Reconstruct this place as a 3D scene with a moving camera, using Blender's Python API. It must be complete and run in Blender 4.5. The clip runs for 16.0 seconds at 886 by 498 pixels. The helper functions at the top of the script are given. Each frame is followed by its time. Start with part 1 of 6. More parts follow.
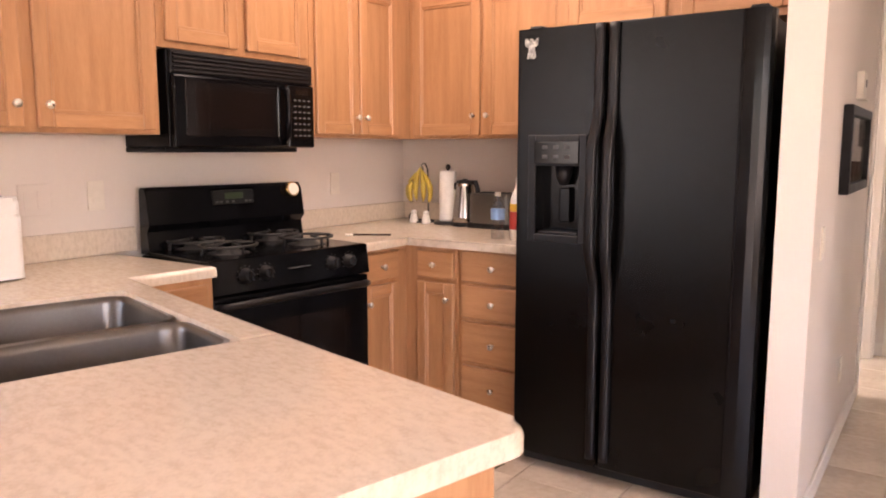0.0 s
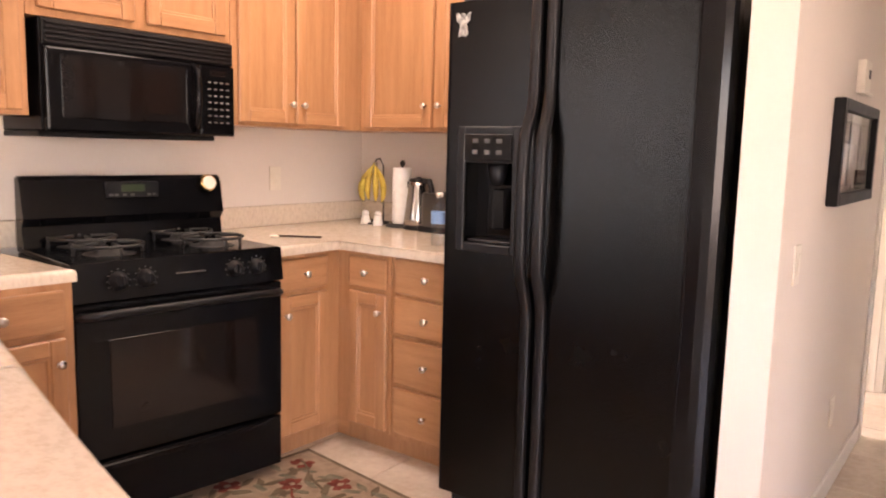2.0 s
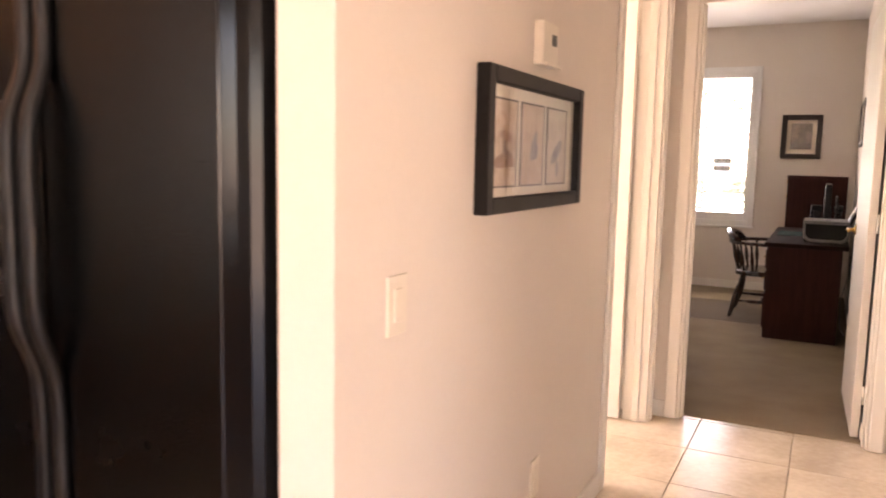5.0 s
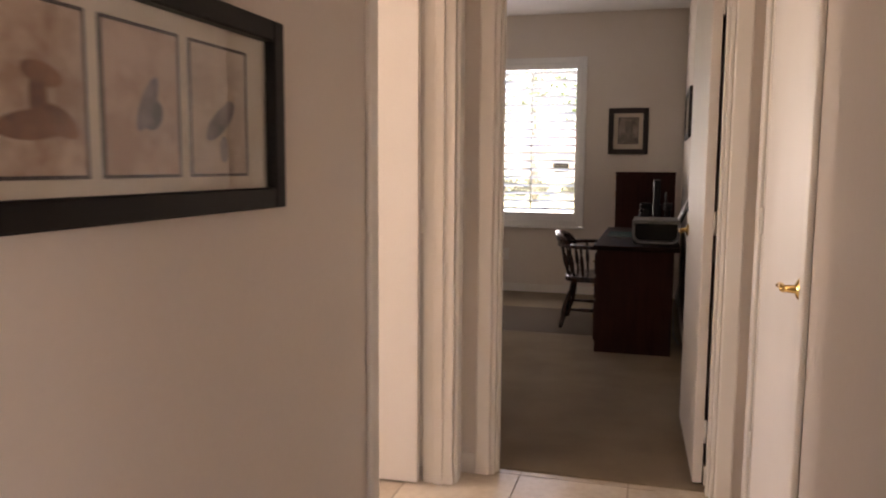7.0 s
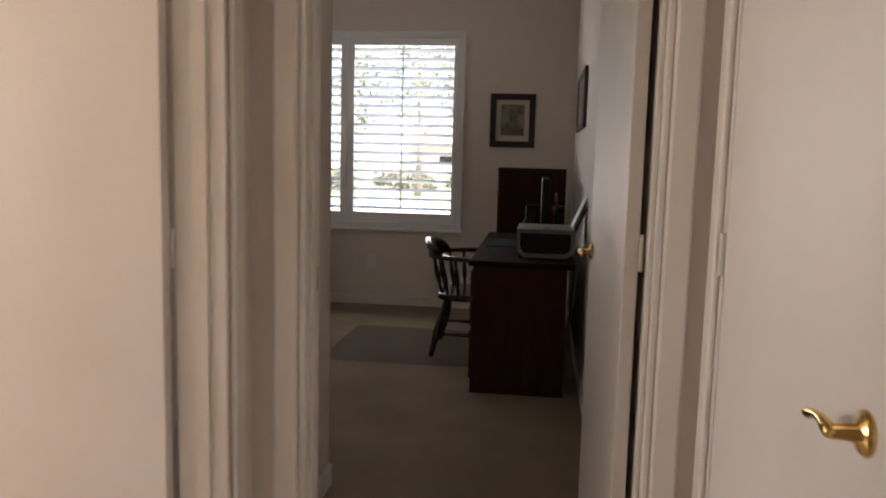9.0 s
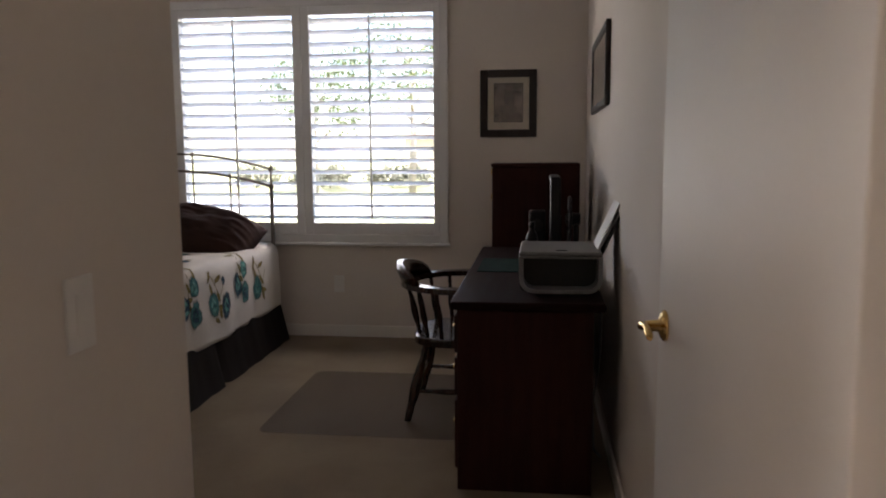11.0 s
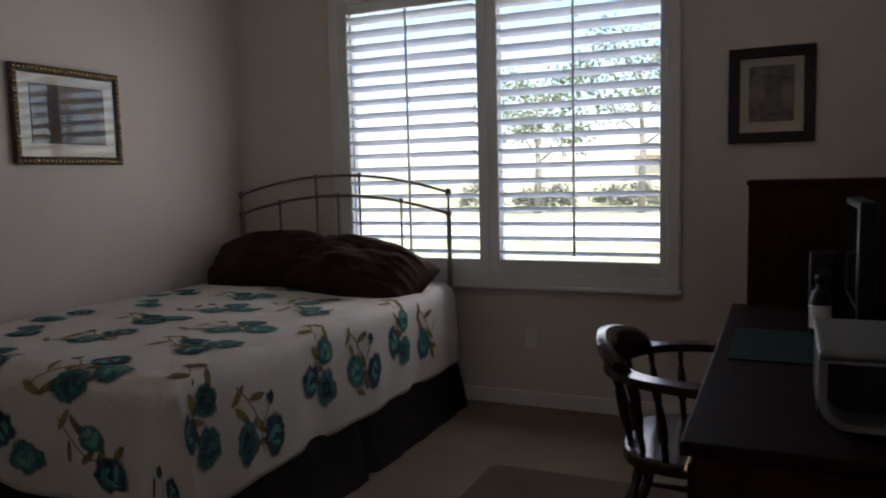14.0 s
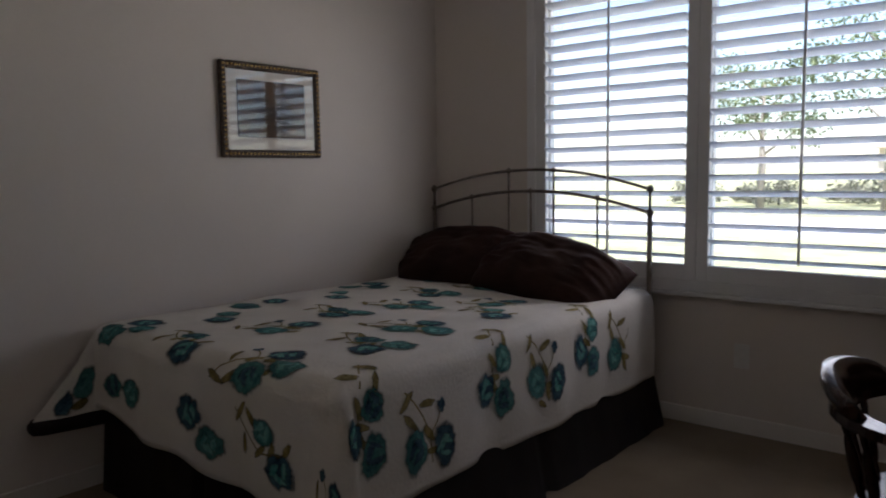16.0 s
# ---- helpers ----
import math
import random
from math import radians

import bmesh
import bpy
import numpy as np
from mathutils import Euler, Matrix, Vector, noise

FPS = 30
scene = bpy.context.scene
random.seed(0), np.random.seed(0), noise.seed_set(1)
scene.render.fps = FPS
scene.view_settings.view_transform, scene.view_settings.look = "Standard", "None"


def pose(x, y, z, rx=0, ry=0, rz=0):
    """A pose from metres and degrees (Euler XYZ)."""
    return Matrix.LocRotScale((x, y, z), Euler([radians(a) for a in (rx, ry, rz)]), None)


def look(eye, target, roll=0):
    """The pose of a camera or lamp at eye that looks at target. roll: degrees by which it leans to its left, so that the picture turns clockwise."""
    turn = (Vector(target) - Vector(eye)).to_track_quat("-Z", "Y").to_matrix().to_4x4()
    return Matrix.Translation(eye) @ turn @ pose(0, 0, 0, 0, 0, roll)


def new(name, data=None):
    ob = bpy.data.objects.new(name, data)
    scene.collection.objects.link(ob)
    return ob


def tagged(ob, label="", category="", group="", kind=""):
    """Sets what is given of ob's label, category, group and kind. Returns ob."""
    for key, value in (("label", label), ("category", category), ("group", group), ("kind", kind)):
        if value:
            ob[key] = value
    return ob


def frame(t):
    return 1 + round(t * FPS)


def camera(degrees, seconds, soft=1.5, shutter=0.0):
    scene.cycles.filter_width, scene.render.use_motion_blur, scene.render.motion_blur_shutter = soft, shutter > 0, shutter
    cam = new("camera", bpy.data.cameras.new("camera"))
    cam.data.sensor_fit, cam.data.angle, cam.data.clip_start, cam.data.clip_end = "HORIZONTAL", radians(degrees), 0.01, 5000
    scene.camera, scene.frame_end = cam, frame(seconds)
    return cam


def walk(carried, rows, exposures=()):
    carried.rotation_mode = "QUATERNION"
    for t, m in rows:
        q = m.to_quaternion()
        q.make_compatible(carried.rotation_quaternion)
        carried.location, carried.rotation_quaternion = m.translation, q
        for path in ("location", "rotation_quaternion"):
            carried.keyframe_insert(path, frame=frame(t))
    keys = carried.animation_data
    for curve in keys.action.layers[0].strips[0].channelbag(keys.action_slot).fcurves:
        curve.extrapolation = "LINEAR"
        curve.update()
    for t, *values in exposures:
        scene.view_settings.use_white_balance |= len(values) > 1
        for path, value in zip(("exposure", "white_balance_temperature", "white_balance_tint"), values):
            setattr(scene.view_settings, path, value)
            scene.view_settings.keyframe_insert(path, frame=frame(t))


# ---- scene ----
cam = camera(60.9, 16.0, soft=1.9, shutter=0.5)


PATH = [
    (0, (0.372, -1.703, 1.322), (-0.742, -0.062, 1.058), 0.0),
    (0.5, (0.385, -1.529, 1.333), (-0.769, 0.080, 1.054), -0.5),
    (1, (0.410, -1.362, 1.322), (-0.772, 0.226, 1.038), -0.5),
    (1.5, (0.452, -1.229, 1.31), (-0.747, 0.347, 1.033), 0.2),
    (2, (0.473, -1.102, 1.299), (-0.718, 0.483, 1.035), 1.4),
    (2.5, (0.518, -0.941, 1.258), (-0.676, 0.647, 1.029), 2.3),
    (3, (0.609, -0.725, 1.268), (-0.567, 0.877, 1.045), 1.8),
    (3.5, (0.628, -0.583, 1.251), (-0.487, 1.065, 1.047), 1.4),
    (4, (0.631, -0.42, 1.26), (-0.402, 1.279, 1.051), 1.3),
    (4.5, (0.664, -0.255, 1.247), (-0.279, 1.497, 1.047), 1.0),
    (4.7, (0.706, -0.163, 1.273), (-0.223, 1.594, 1.049), 1.2),
    (6.8, (0.737, 0.847, 1.243), (0.165, 2.75, 1.025), -0.4),
    (7, (0.717, 0.946, 1.226), (0.179, 2.859, 1.007), 0.4),
    (7.5, (0.724, 1.205, 1.228), (0.271, 3.14, 0.999), 1.0),
    (8, (0.719, 1.495, 1.22), (0.344, 3.446, 0.988), 1.3),
    (8.5, (0.674, 1.773, 1.23), (0.369, 3.735, 0.998), 1.4),
    (9, (0.682, 2.061, 1.231), (0.436, 4.032, 0.996), 1.5),
    (9.2, (0.684, 2.177, 1.227), (0.45, 4.15, 0.995), 1.2),
    (11.3, (0.632, 3.46, 1.245), (0.365, 5.425, 0.992), -0.9),
    (11.5, (0.627, 3.56, 1.247), (0.332, 5.522, 0.995), -1.6),
    (12, (0.615, 3.811, 1.237), (0.206, 5.755, 1.006), -2.8),
    (12.5, (0.56, 4.024, 1.24), (0.03, 5.94, 1.017), -3.4),
    (13, (0.527, 4.215, 1.229), (-0.105, 6.1, 1.017), -3.1),
    (13.5, (0.522, 4.363, 1.23), (-0.206, 6.214, 1.026), -2.5),
    (14, (0.508, 4.477, 1.23), (-0.314, 6.291, 1.038), -1.4),
    (14.5, (0.502, 4.567, 1.235), (-0.447, 6.318, 1.052), -1.3),
    (15, (0.485, 4.633, 1.252), (-0.583, 6.313, 1.057), -1.0),
    (15.5, (0.47, 4.685, 1.246), (-0.717, 6.283, 1.049), -0.7),
    (16, (0.461, 4.705, 1.242), (-0.819, 6.229, 1.04), -0.9),
]
EXPOSURE = [(0,3.8,6800,28),(2,4.05,6900,27),(3,4.36,6800,29),(4.5,4.28,7800,30),(7,2.9,7400,28),(8,2.7,7100,25),(9,2.4,6800,22),(11.5,2.33,6550,21),(12.5,2.05,6350,20),(13.5,1.72,6250,20),(14.5,1.43,6100,20),(16,1.55,6100,20)]
walk(cam, [(t, look(eye, target, roll)) for t, eye, target, roll in PATH], EXPOSURE)

# ---- world and large lights ----
def make_world():
    w = bpy.data.worlds.new("world")
    scene.world = w
    w.use_nodes = True
    nt = w.node_tree
    sky = nt.nodes.new("ShaderNodeTexSky")
    sky.sky_type = "NISHITA"
    sky.sun_disc = False
    sky.sun_elevation, sky.sun_rotation = radians(67), radians(148)
    bg = nt.nodes["Background"]
    bg.inputs["Strength"].default_value = 0.15
    nt.links.new(sky.outputs[0], bg.inputs["Color"])


make_world()
sun_data = bpy.data.lights.new("sun", "SUN")
sun_data.energy, sun_data.angle, sun_data.color = 5.0, radians(0.6), (1.0, 0.95, 0.87)
sun = new("sun", sun_data)
sun.matrix_world = look((3, -4.8, 13.5), (0, 0, 0))


def area(name, m, sx, sy, watts, color=(1, 1, 1)):
    d = bpy.data.lights.new(name, "AREA")
    d.shape, d.size, d.size_y, d.energy, d.color = "RECTANGLE", sx, sy, watts, color
    o = new(name, d)
    o.matrix_world = m
    return o


WARM = (1.0, 0.86, 0.72)
DAY = (1.0, 0.965, 0.93)
area("window_light_bedroom", look((-0.9, 8.115, 1.08), (-0.9, 5.0, 1.75)), 1.70, 0.55, 1.95, DAY)
# fill from the south at an added, unseen doorway
area("fill_light_south", look((2.55, -4.35, 1.1), (1.2, 0.0, 1.1)), 1.0, 1.9, 0.35, (1.0, 0.88, 0.78))
# added lamp at an unseen opening, giving the refrigerator its sheen
area("fridge_sheen_light", look((-2.36, -3.2, 1.6), (-0.4, 1.0, 1.4)), 1.8, 1.05, 0.8, (1.0, 0.95, 0.88))
# warm fill for the hall wall, at an added, unseen window
area("fill_light_east", look((4.05, -3.2, 1.4), (0.0, 1.4, 1.2)), 2.3, 1.5, 6.6, (1.0, 0.825, 0.70))
area("window_light_side_room", look((-2.75, 2.95, 1.5), (-0.4, 3.1, 1.2)), 1.0, 1.2, 6.3, (1.0, 0.91, 0.76))
# lamp of the added, unseen ceiling box; brightens the corner cabinets
area("kitchen_ceiling_glow", look((-1.35, 0.85, 2.53), (-1.35, 0.85, 0)), 1.2, 0.6, 1.2, WARM)


# ---- materials ----
def nodes_of(name):
    m = bpy.data.materials.new(name)
    m.use_nodes = True
    nt = m.node_tree
    return m, nt, nt.nodes["Principled BSDF"]


def surface(name, c1, c2, scale=8.0, rough=0.6, bump=0.1, metal=0.0, stretch=(1, 1, 1), fine=120.0,
            fine_amount=0.25, coat=0.0, spread=(0.35, 0.65), per_object=0.0, bump_scale=None, spec=0.5, distance=0.002):
    """Two-scale noise colour with bump, in object coordinates at real size."""
    m, nt, b = nodes_of(name)
    L = nt.links.new
    tc = nt.nodes.new("ShaderNodeTexCoord")
    mp = nt.nodes.new("ShaderNodeMapping")
    mp.inputs["Scale"].default_value = stretch
    L(tc.outputs["Object"], mp.inputs["Vector"])
    src = mp.outputs[0]
    if per_object:
        oi = nt.nodes.new("ShaderNodeObjectInfo")
        ad = nt.nodes.new("ShaderNodeVectorMath")
        ad.operation = "MULTIPLY_ADD"
        L(oi.outputs["Random"], ad.inputs[0])
        ad.inputs[1].default_value = (37, 23, 11)
        L(src, ad.inputs[2])
        src = ad.outputs[0]
    n1 = nt.nodes.new("ShaderNodeTexNoise")
    n1.inputs["Scale"].default_value, n1.inputs["Detail"].default_value = scale, 5
    n2 = nt.nodes.new("ShaderNodeTexNoise")
    n2.inputs["Scale"].default_value, n2.inputs["Detail"].default_value = fine, 3
    L(src, n1.inputs["Vector"])
    L(src, n2.inputs["Vector"])
    mx = nt.nodes.new("ShaderNodeMath")
    mx.operation = "MULTIPLY_ADD"
    L(n2.outputs["Fac"], mx.inputs[0])
    mx.inputs[1].default_value = fine_amount
    sub = nt.nodes.new("ShaderNodeMath")
    sub.operation = "MULTIPLY_ADD"
    L(n1.outputs["Fac"], sub.inputs[0])
    sub.inputs[1].default_value = 1.0
    sub.inputs[2].default_value = -fine_amount / 2
    L(sub.outputs[0], mx.inputs[2])
    cr = nt.nodes.new("ShaderNodeValToRGB")
    cr.color_ramp.elements[0].position, cr.color_ramp.elements[1].position = spread
    cr.color_ramp.elements[0].color, cr.color_ramp.elements[1].color = (*c1, 1), (*c2, 1)
    L(mx.outputs[0], cr.inputs["Fac"])
    out = cr.outputs["Color"]
    if per_object:
        hv = nt.nodes.new("ShaderNodeHueSaturation")
        mr = nt.nodes.new("ShaderNodeMapRange")
        mr.inputs["To Min"].default_value, mr.inputs["To Max"].default_value = 1 - per_object, 1 + per_object
        L(oi.outputs["Random"], mr.inputs["Value"])
        L(mr.outputs[0], hv.inputs["Value"])
        L(out, hv.inputs["Color"])
        out = hv.outputs[0]
    L(out, b.inputs["Base Color"])
    rr = nt.nodes.new("ShaderNodeMapRange")
    rr.inputs["To Min"].default_value, rr.inputs["To Max"].default_value = max(rough - 0.08, 0.02), min(rough + 0.08, 1)
    L(n1.outputs["Fac"], rr.inputs["Value"])
    L(rr.outputs[0], b.inputs["Roughness"])
    b.inputs["Metallic"].default_value = metal
    b.inputs["Specular IOR Level"].default_value = spec
    b.inputs["Coat Weight"].default_value = coat
    b.inputs["Coat Roughness"].default_value = 0.15
    if bump:
        bp = nt.nodes.new("ShaderNodeBump")
        bp.inputs["Strength"].default_value, bp.inputs["Distance"].default_value = bump, distance
        if bump_scale:
            n3 = nt.nodes.new("ShaderNodeTexNoise")
            n3.inputs["Scale"].default_value, n3.inputs["Detail"].default_value = bump_scale, 4
            L(src, n3.inputs["Vector"])
            L(n3.outputs["Fac"], bp.inputs["Height"])
        else:
            L(mx.outputs[0], bp.inputs["Height"])
        L(bp.outputs[0], b.inputs["Normal"])
    return m


M = {}
M["paint"] = surface("wall_paint", (0.68, 0.615, 0.55), (0.72, 0.655, 0.59), 1.3, 0.75, 0.25, fine=60, bump_scale=90)
M["ceiling"] = surface("ceiling_paint", (0.78, 0.76, 0.73), (0.82, 0.80, 0.77), 1.5, 0.85, 0.3, bump_scale=60)
M["trim"] = surface("trim_paint", (0.76, 0.72, 0.66), (0.80, 0.765, 0.71), 3, 0.45, 0.0, fine_amount=0.1)
M["door"] = surface("door_paint", (0.74, 0.70, 0.65), (0.78, 0.745, 0.70), 2.0, 0.52, 0.12, bump_scale=45)
OAK1, OAK2 = (0.365, 0.175, 0.077), (0.50, 0.268, 0.130)
M["oak_v"] = surface("oak_upright_grain", OAK1, OAK2, 3.2, 0.40, 0.12, stretch=(9, 9, 0.7), fine=40, fine_amount=0.5,
                     coat=0.12, spread=(0.2, 0.72), per_object=0.06, distance=0.0008)
M["oak_h"] = surface("oak_lying_grain", OAK1, OAK2, 3.2, 0.40, 0.12, stretch=(0.9, 0.9, 10), fine=40, fine_amount=0.5,
                     coat=0.12, spread=(0.2, 0.72), per_object=0.06, distance=0.0008)
M["laminate"] = surface("speckled_laminate", (0.60, 0.50, 0.385), (0.72, 0.62, 0.50), 38, 0.15, 0.0, fine=170,
                        fine_amount=0.7, spread=(0.25, 0.6), stretch=(1, 2.2, 1))
M["black_gloss"] = surface("black_enamel", (0.003, 0.003, 0.0035), (0.005, 0.005, 0.006), 5, 0.17, 0.02, spec=0.2)
M["black_glass"] = surface("black_glass", (0.008, 0.007, 0.007), (0.012, 0.010, 0.010), 3, 0.06, 0, spec=0.35)
M["oven_window"] = surface("oven_window_glass", (0.009, 0.006, 0.005), (0.014, 0.009, 0.008), 3, 0.07, 0, spec=0.35)
M["black_plastic"] = surface("black_plastic", (0.005, 0.005, 0.006), (0.009, 0.009, 0.010), 20, 0.42, 0.1, spec=0.3)
M["fridge"] = surface("black_pebbled_steel", (0.0012, 0.0012, 0.0014), (0.002, 0.002, 0.0022), 4, 0.25, 0.6, spec=0.24, bump_scale=170,
                      distance=0.002)
M["iron"] = surface("cast_iron", (0.012, 0.012, 0.012), (0.025, 0.024, 0.023), 60, 0.6, 0.3)
M["steel"] = surface("brushed_steel", (0.15, 0.14, 0.127), (0.20, 0.19, 0.175), 4, 0.34, 0.0, metal=1.0)
M["nickel"] = surface("brushed_nickel", (0.60, 0.57, 0.53), (0.72, 0.69, 0.65), 20, 0.28, 0.03, metal=1.0)
M["brass"] = surface("polished_brass", (0.72, 0.48, 0.17), (0.83, 0.59, 0.25), 20, 0.14, 0.03, metal=1.0)
M["bedmetal"] = surface("aged_pewter_metal", (0.17, 0.145, 0.12), (0.30, 0.26, 0.22), 25, 0.42, 0.15, metal=0.7)
M["white_plastic"] = surface("white_plastic", (0.72, 0.70, 0.66), (0.78, 0.76, 0.72), 9, 0.35, 0.03)
M["ivory"] = surface("ivory_plastic", (0.70, 0.64, 0.54), (0.76, 0.70, 0.60), 9, 0.35, 0.03)
M["tile"] = surface("travertine_tile", (0.52, 0.43, 0.33), (0.70, 0.615, 0.50), 3.5, 0.22, 0.05, fine=35, fine_amount=0.4, per_object=0.05,
                    spread=(0.3, 0.7))
M["grout"] = surface("grout", (0.36, 0.29, 0.22), (0.44, 0.36, 0.28), 40, 0.9, 0.4)
M["carpet"] = surface("cut_pile_carpet", (0.245, 0.19, 0.13), (0.335, 0.268, 0.19), 3, 0.97, 0.9, fine=420, fine_amount=0.8,
                      spread=(0.25, 0.75), bump_scale=520, distance=0.006, spec=0.1)
M["cherry"] = surface("dark_cherry_wood", (0.028, 0.007, 0.005), (0.044, 0.012, 0.009), 4, 0.55, 0.04, stretch=(7, 7, 0.8), fine=50,
                      fine_amount=0.5, spec=0.14)
M["cherry_top"] = surface("dark_cherry_top", (0.014, 0.005, 0.004), (0.022, 0.008, 0.006), 4, 0.6, 0.05, stretch=(7, 0.8, 7), fine=50,
                          fine_amount=0.5, spec=0.06)
M["chairwood"] = surface("dark_turned_wood", (0.022, 0.010, 0.007), (0.048, 0.022, 0.014), 8, 0.22, 0.06, stretch=(5, 5, 1), coat=0.3)
M["linen"] = surface("white_quilt_cotton", (0.66, 0.62, 0.56), (0.74, 0.70, 0.64), 5, 0.92, 0.7, fine=300, bump_scale=75, distance=0.004, spec=0.2)
M["teal"] = surface("teal_print", (0.012, 0.085, 0.095), (0.12, 0.31, 0.295), 26, 0.92, 0.3, fine=110, fine_amount=0.7, spread=(0.25, 0.8), spec=0.2)
M["navy"] = surface("navy_print", (0.008, 0.026, 0.056), (0.085, 0.18, 0.23), 26, 0.92, 0.3, fine=110, fine_amount=0.7, spread=(0.25, 0.8), spec=0.2)
M["aqua"] = surface("pale_aqua_print", (0.05, 0.22, 0.21), (0.20, 0.46, 0.41), 26, 0.92, 0.3, fine=90, fine_amount=0.6, spec=0.2)
M["olive"] = surface("olive_print", (0.16, 0.125, 0.04), (0.34, 0.27, 0.11), 25, 0.92, 0.3, fine=90, fine_amount=0.6, spec=0.2)


def soft_print(m):
    """Dye that thins out unevenly towards the edge of each printed shape."""
    nt = m.node_tree
    L = nt.links.new
    at = nt.nodes.new("ShaderNodeAttribute")
    at.attribute_name = "fade"
    tc = nt.nodes.new("ShaderNodeTexCoord")
    nz = nt.nodes.new("ShaderNodeTexNoise")
    nz.inputs["Scale"].default_value, nz.inputs["Detail"].default_value = 48, 5
    L(tc.outputs["Object"], nz.inputs["Vector"])
    ad = nt.nodes.new("ShaderNodeMath")
    ad.operation = "MULTIPLY_ADD"
    ad.inputs[1].default_value = 0.85
    L(nz.outputs["Fac"], ad.inputs[0])
    L(at.outputs["Fac"], ad.inputs[2])
    mr = nt.nodes.new("ShaderNodeMapRange")
    mr.interpolation_type = "SMOOTHSTEP"
    mr.inputs["From Min"].default_value, mr.inputs["From Max"].default_value = 0.34, 1.05
    mr.inputs["To Max"].default_value = 0.93
    L(ad.outputs[0], mr.inputs["Value"])
    L(mr.outputs[0], nt.nodes["Principled BSDF"].inputs["Alpha"])


for key in ("teal", "navy", "aqua", "olive"):
    soft_print(M[key])
M["brown_satin"] = surface("brown_pillow_satin", (0.026, 0.012, 0.009), (0.042, 0.020, 0.015), 6, 0.75, 0.5, fine=200, spec=0.12, bump_scale=30, distance=0.006)
M["skirt"] = surface("dark_brown_bed_skirt", (0.014, 0.009, 0.008), (0.026, 0.017, 0.014), 6, 0.85, 0.4, fine=250)
M["ebony"] = surface("black_frame_wood", (0.005, 0.004, 0.004), (0.010, 0.008, 0.008), 8, 0.4, 0.08, spec=0.2)
M["walnut_frame"] = surface("dark_walnut_frame", (0.010, 0.005, 0.004), (0.022, 0.012, 0.008), 10, 0.45, 0.1, stretch=(3, 3, 3))
M["bronze_frame"] = surface("carved_bronze_frame", (0.035, 0.022, 0.014), (0.13, 0.088, 0.056), 45, 0.5, 0.9, metal=0.2, distance=0.004)
M["matboard"] = surface("cream_matboard", (0.70, 0.64, 0.53), (0.75, 0.69, 0.58), 9, 0.9, 0.1)
M["shutter"] = surface("white_shutter_paint", (0.76, 0.755, 0.74), (0.81, 0.805, 0.79), 5, 0.45, 0.03)


def brightening_translucency(m, share):
    """Mixes in a translucent share, added to brighten the shaded undersides of the louvers."""
    nt = m.node_tree
    L = nt.links.new
    tr = nt.nodes.new("ShaderNodeBsdfTranslucent")
    tr.inputs["Color"].default_value = (0.90, 0.90, 0.90, 1)
    mix = nt.nodes.new("ShaderNodeMixShader")
    mix.inputs["Fac"].default_value = share
    L(nt.nodes["Principled BSDF"].outputs[0], mix.inputs[1])
    L(tr.outputs[0], mix.inputs[2])
    L(mix.outputs[0], nt.nodes["Material Output"].inputs["Surface"])
    return m


# translucency here lifts the blades' shaded faces
M["louver"] = brightening_translucency(surface("white_brightened_louver", (0.82, 0.82, 0.82), (0.86, 0.86, 0.86), 5, 0.4, 0.02), 0.62)


def plain(name, color, rough=0.5, metal=0.0, glow=0.0, alpha=None, trans=0.0, ior=1.45):
    m, nt, b = nodes_of(name)
    b.inputs["Base Color"].default_value = (*color, 1)
    b.inputs["Roughness"].default_value, b.inputs["Metallic"].default_value = rough, metal
    b.inputs["Transmission Weight"].default_value, b.inputs["IOR"].default_value = trans, ior
    if glow:
        b.inputs["Emission Color"].default_value, b.inputs["Emission Strength"].default_value = (*color, 1), glow
    return m


M["glass"] = plain("clear_glass", (1, 1, 1), 0.02, trans=1.0)


def sheet_glass(name, tint, gloss):
    """Thin clear sheet: light passes straight through, a little is mirrored."""
    m, nt, b = nodes_of(name)
    L = nt.links.new
    tp_ = nt.nodes.new("ShaderNodeBsdfTransparent")
    tp_.inputs["Color"].default_value = (*tint, 1)
    gl = nt.nodes.new("ShaderNodeBsdfGlossy")
    gl.inputs["Roughness"].default_value = 0.03
    mix = nt.nodes.new("ShaderNodeMixShader")
    mix.inputs["Fac"].default_value = gloss
    L(tp_.outputs[0], mix.inputs[1])
    L(gl.outputs[0], mix.inputs[2])
    L(mix.outputs[0], nt.nodes["Material Output"].inputs["Surface"])
    nt.nodes.remove(b)
    return m


M["window_glass"] = sheet_glass("window_glass", (0.94, 0.96, 0.95), 0.05)
M["mirror"] = plain("mirror_silver", (0.86, 0.87, 0.87), 0.02, 1.0)
M["lamp_glow"] = plain("lamp_diffuser", (1.0, 0.86, 0.70), 0.5, glow=0.3)
M["display"] = plain("green_display", (0.035, 0.05, 0.025), 0.3, glow=0.004)
M["legend"] = plain("grey_legend_print", (0.085, 0.083, 0.08), 0.6)
M["ink"] = plain("dark_ink", (0.05, 0.04, 0.04), 0.8)
M["rubber"] = plain("black_rubber", (0.012, 0.012, 0.012), 0.7)


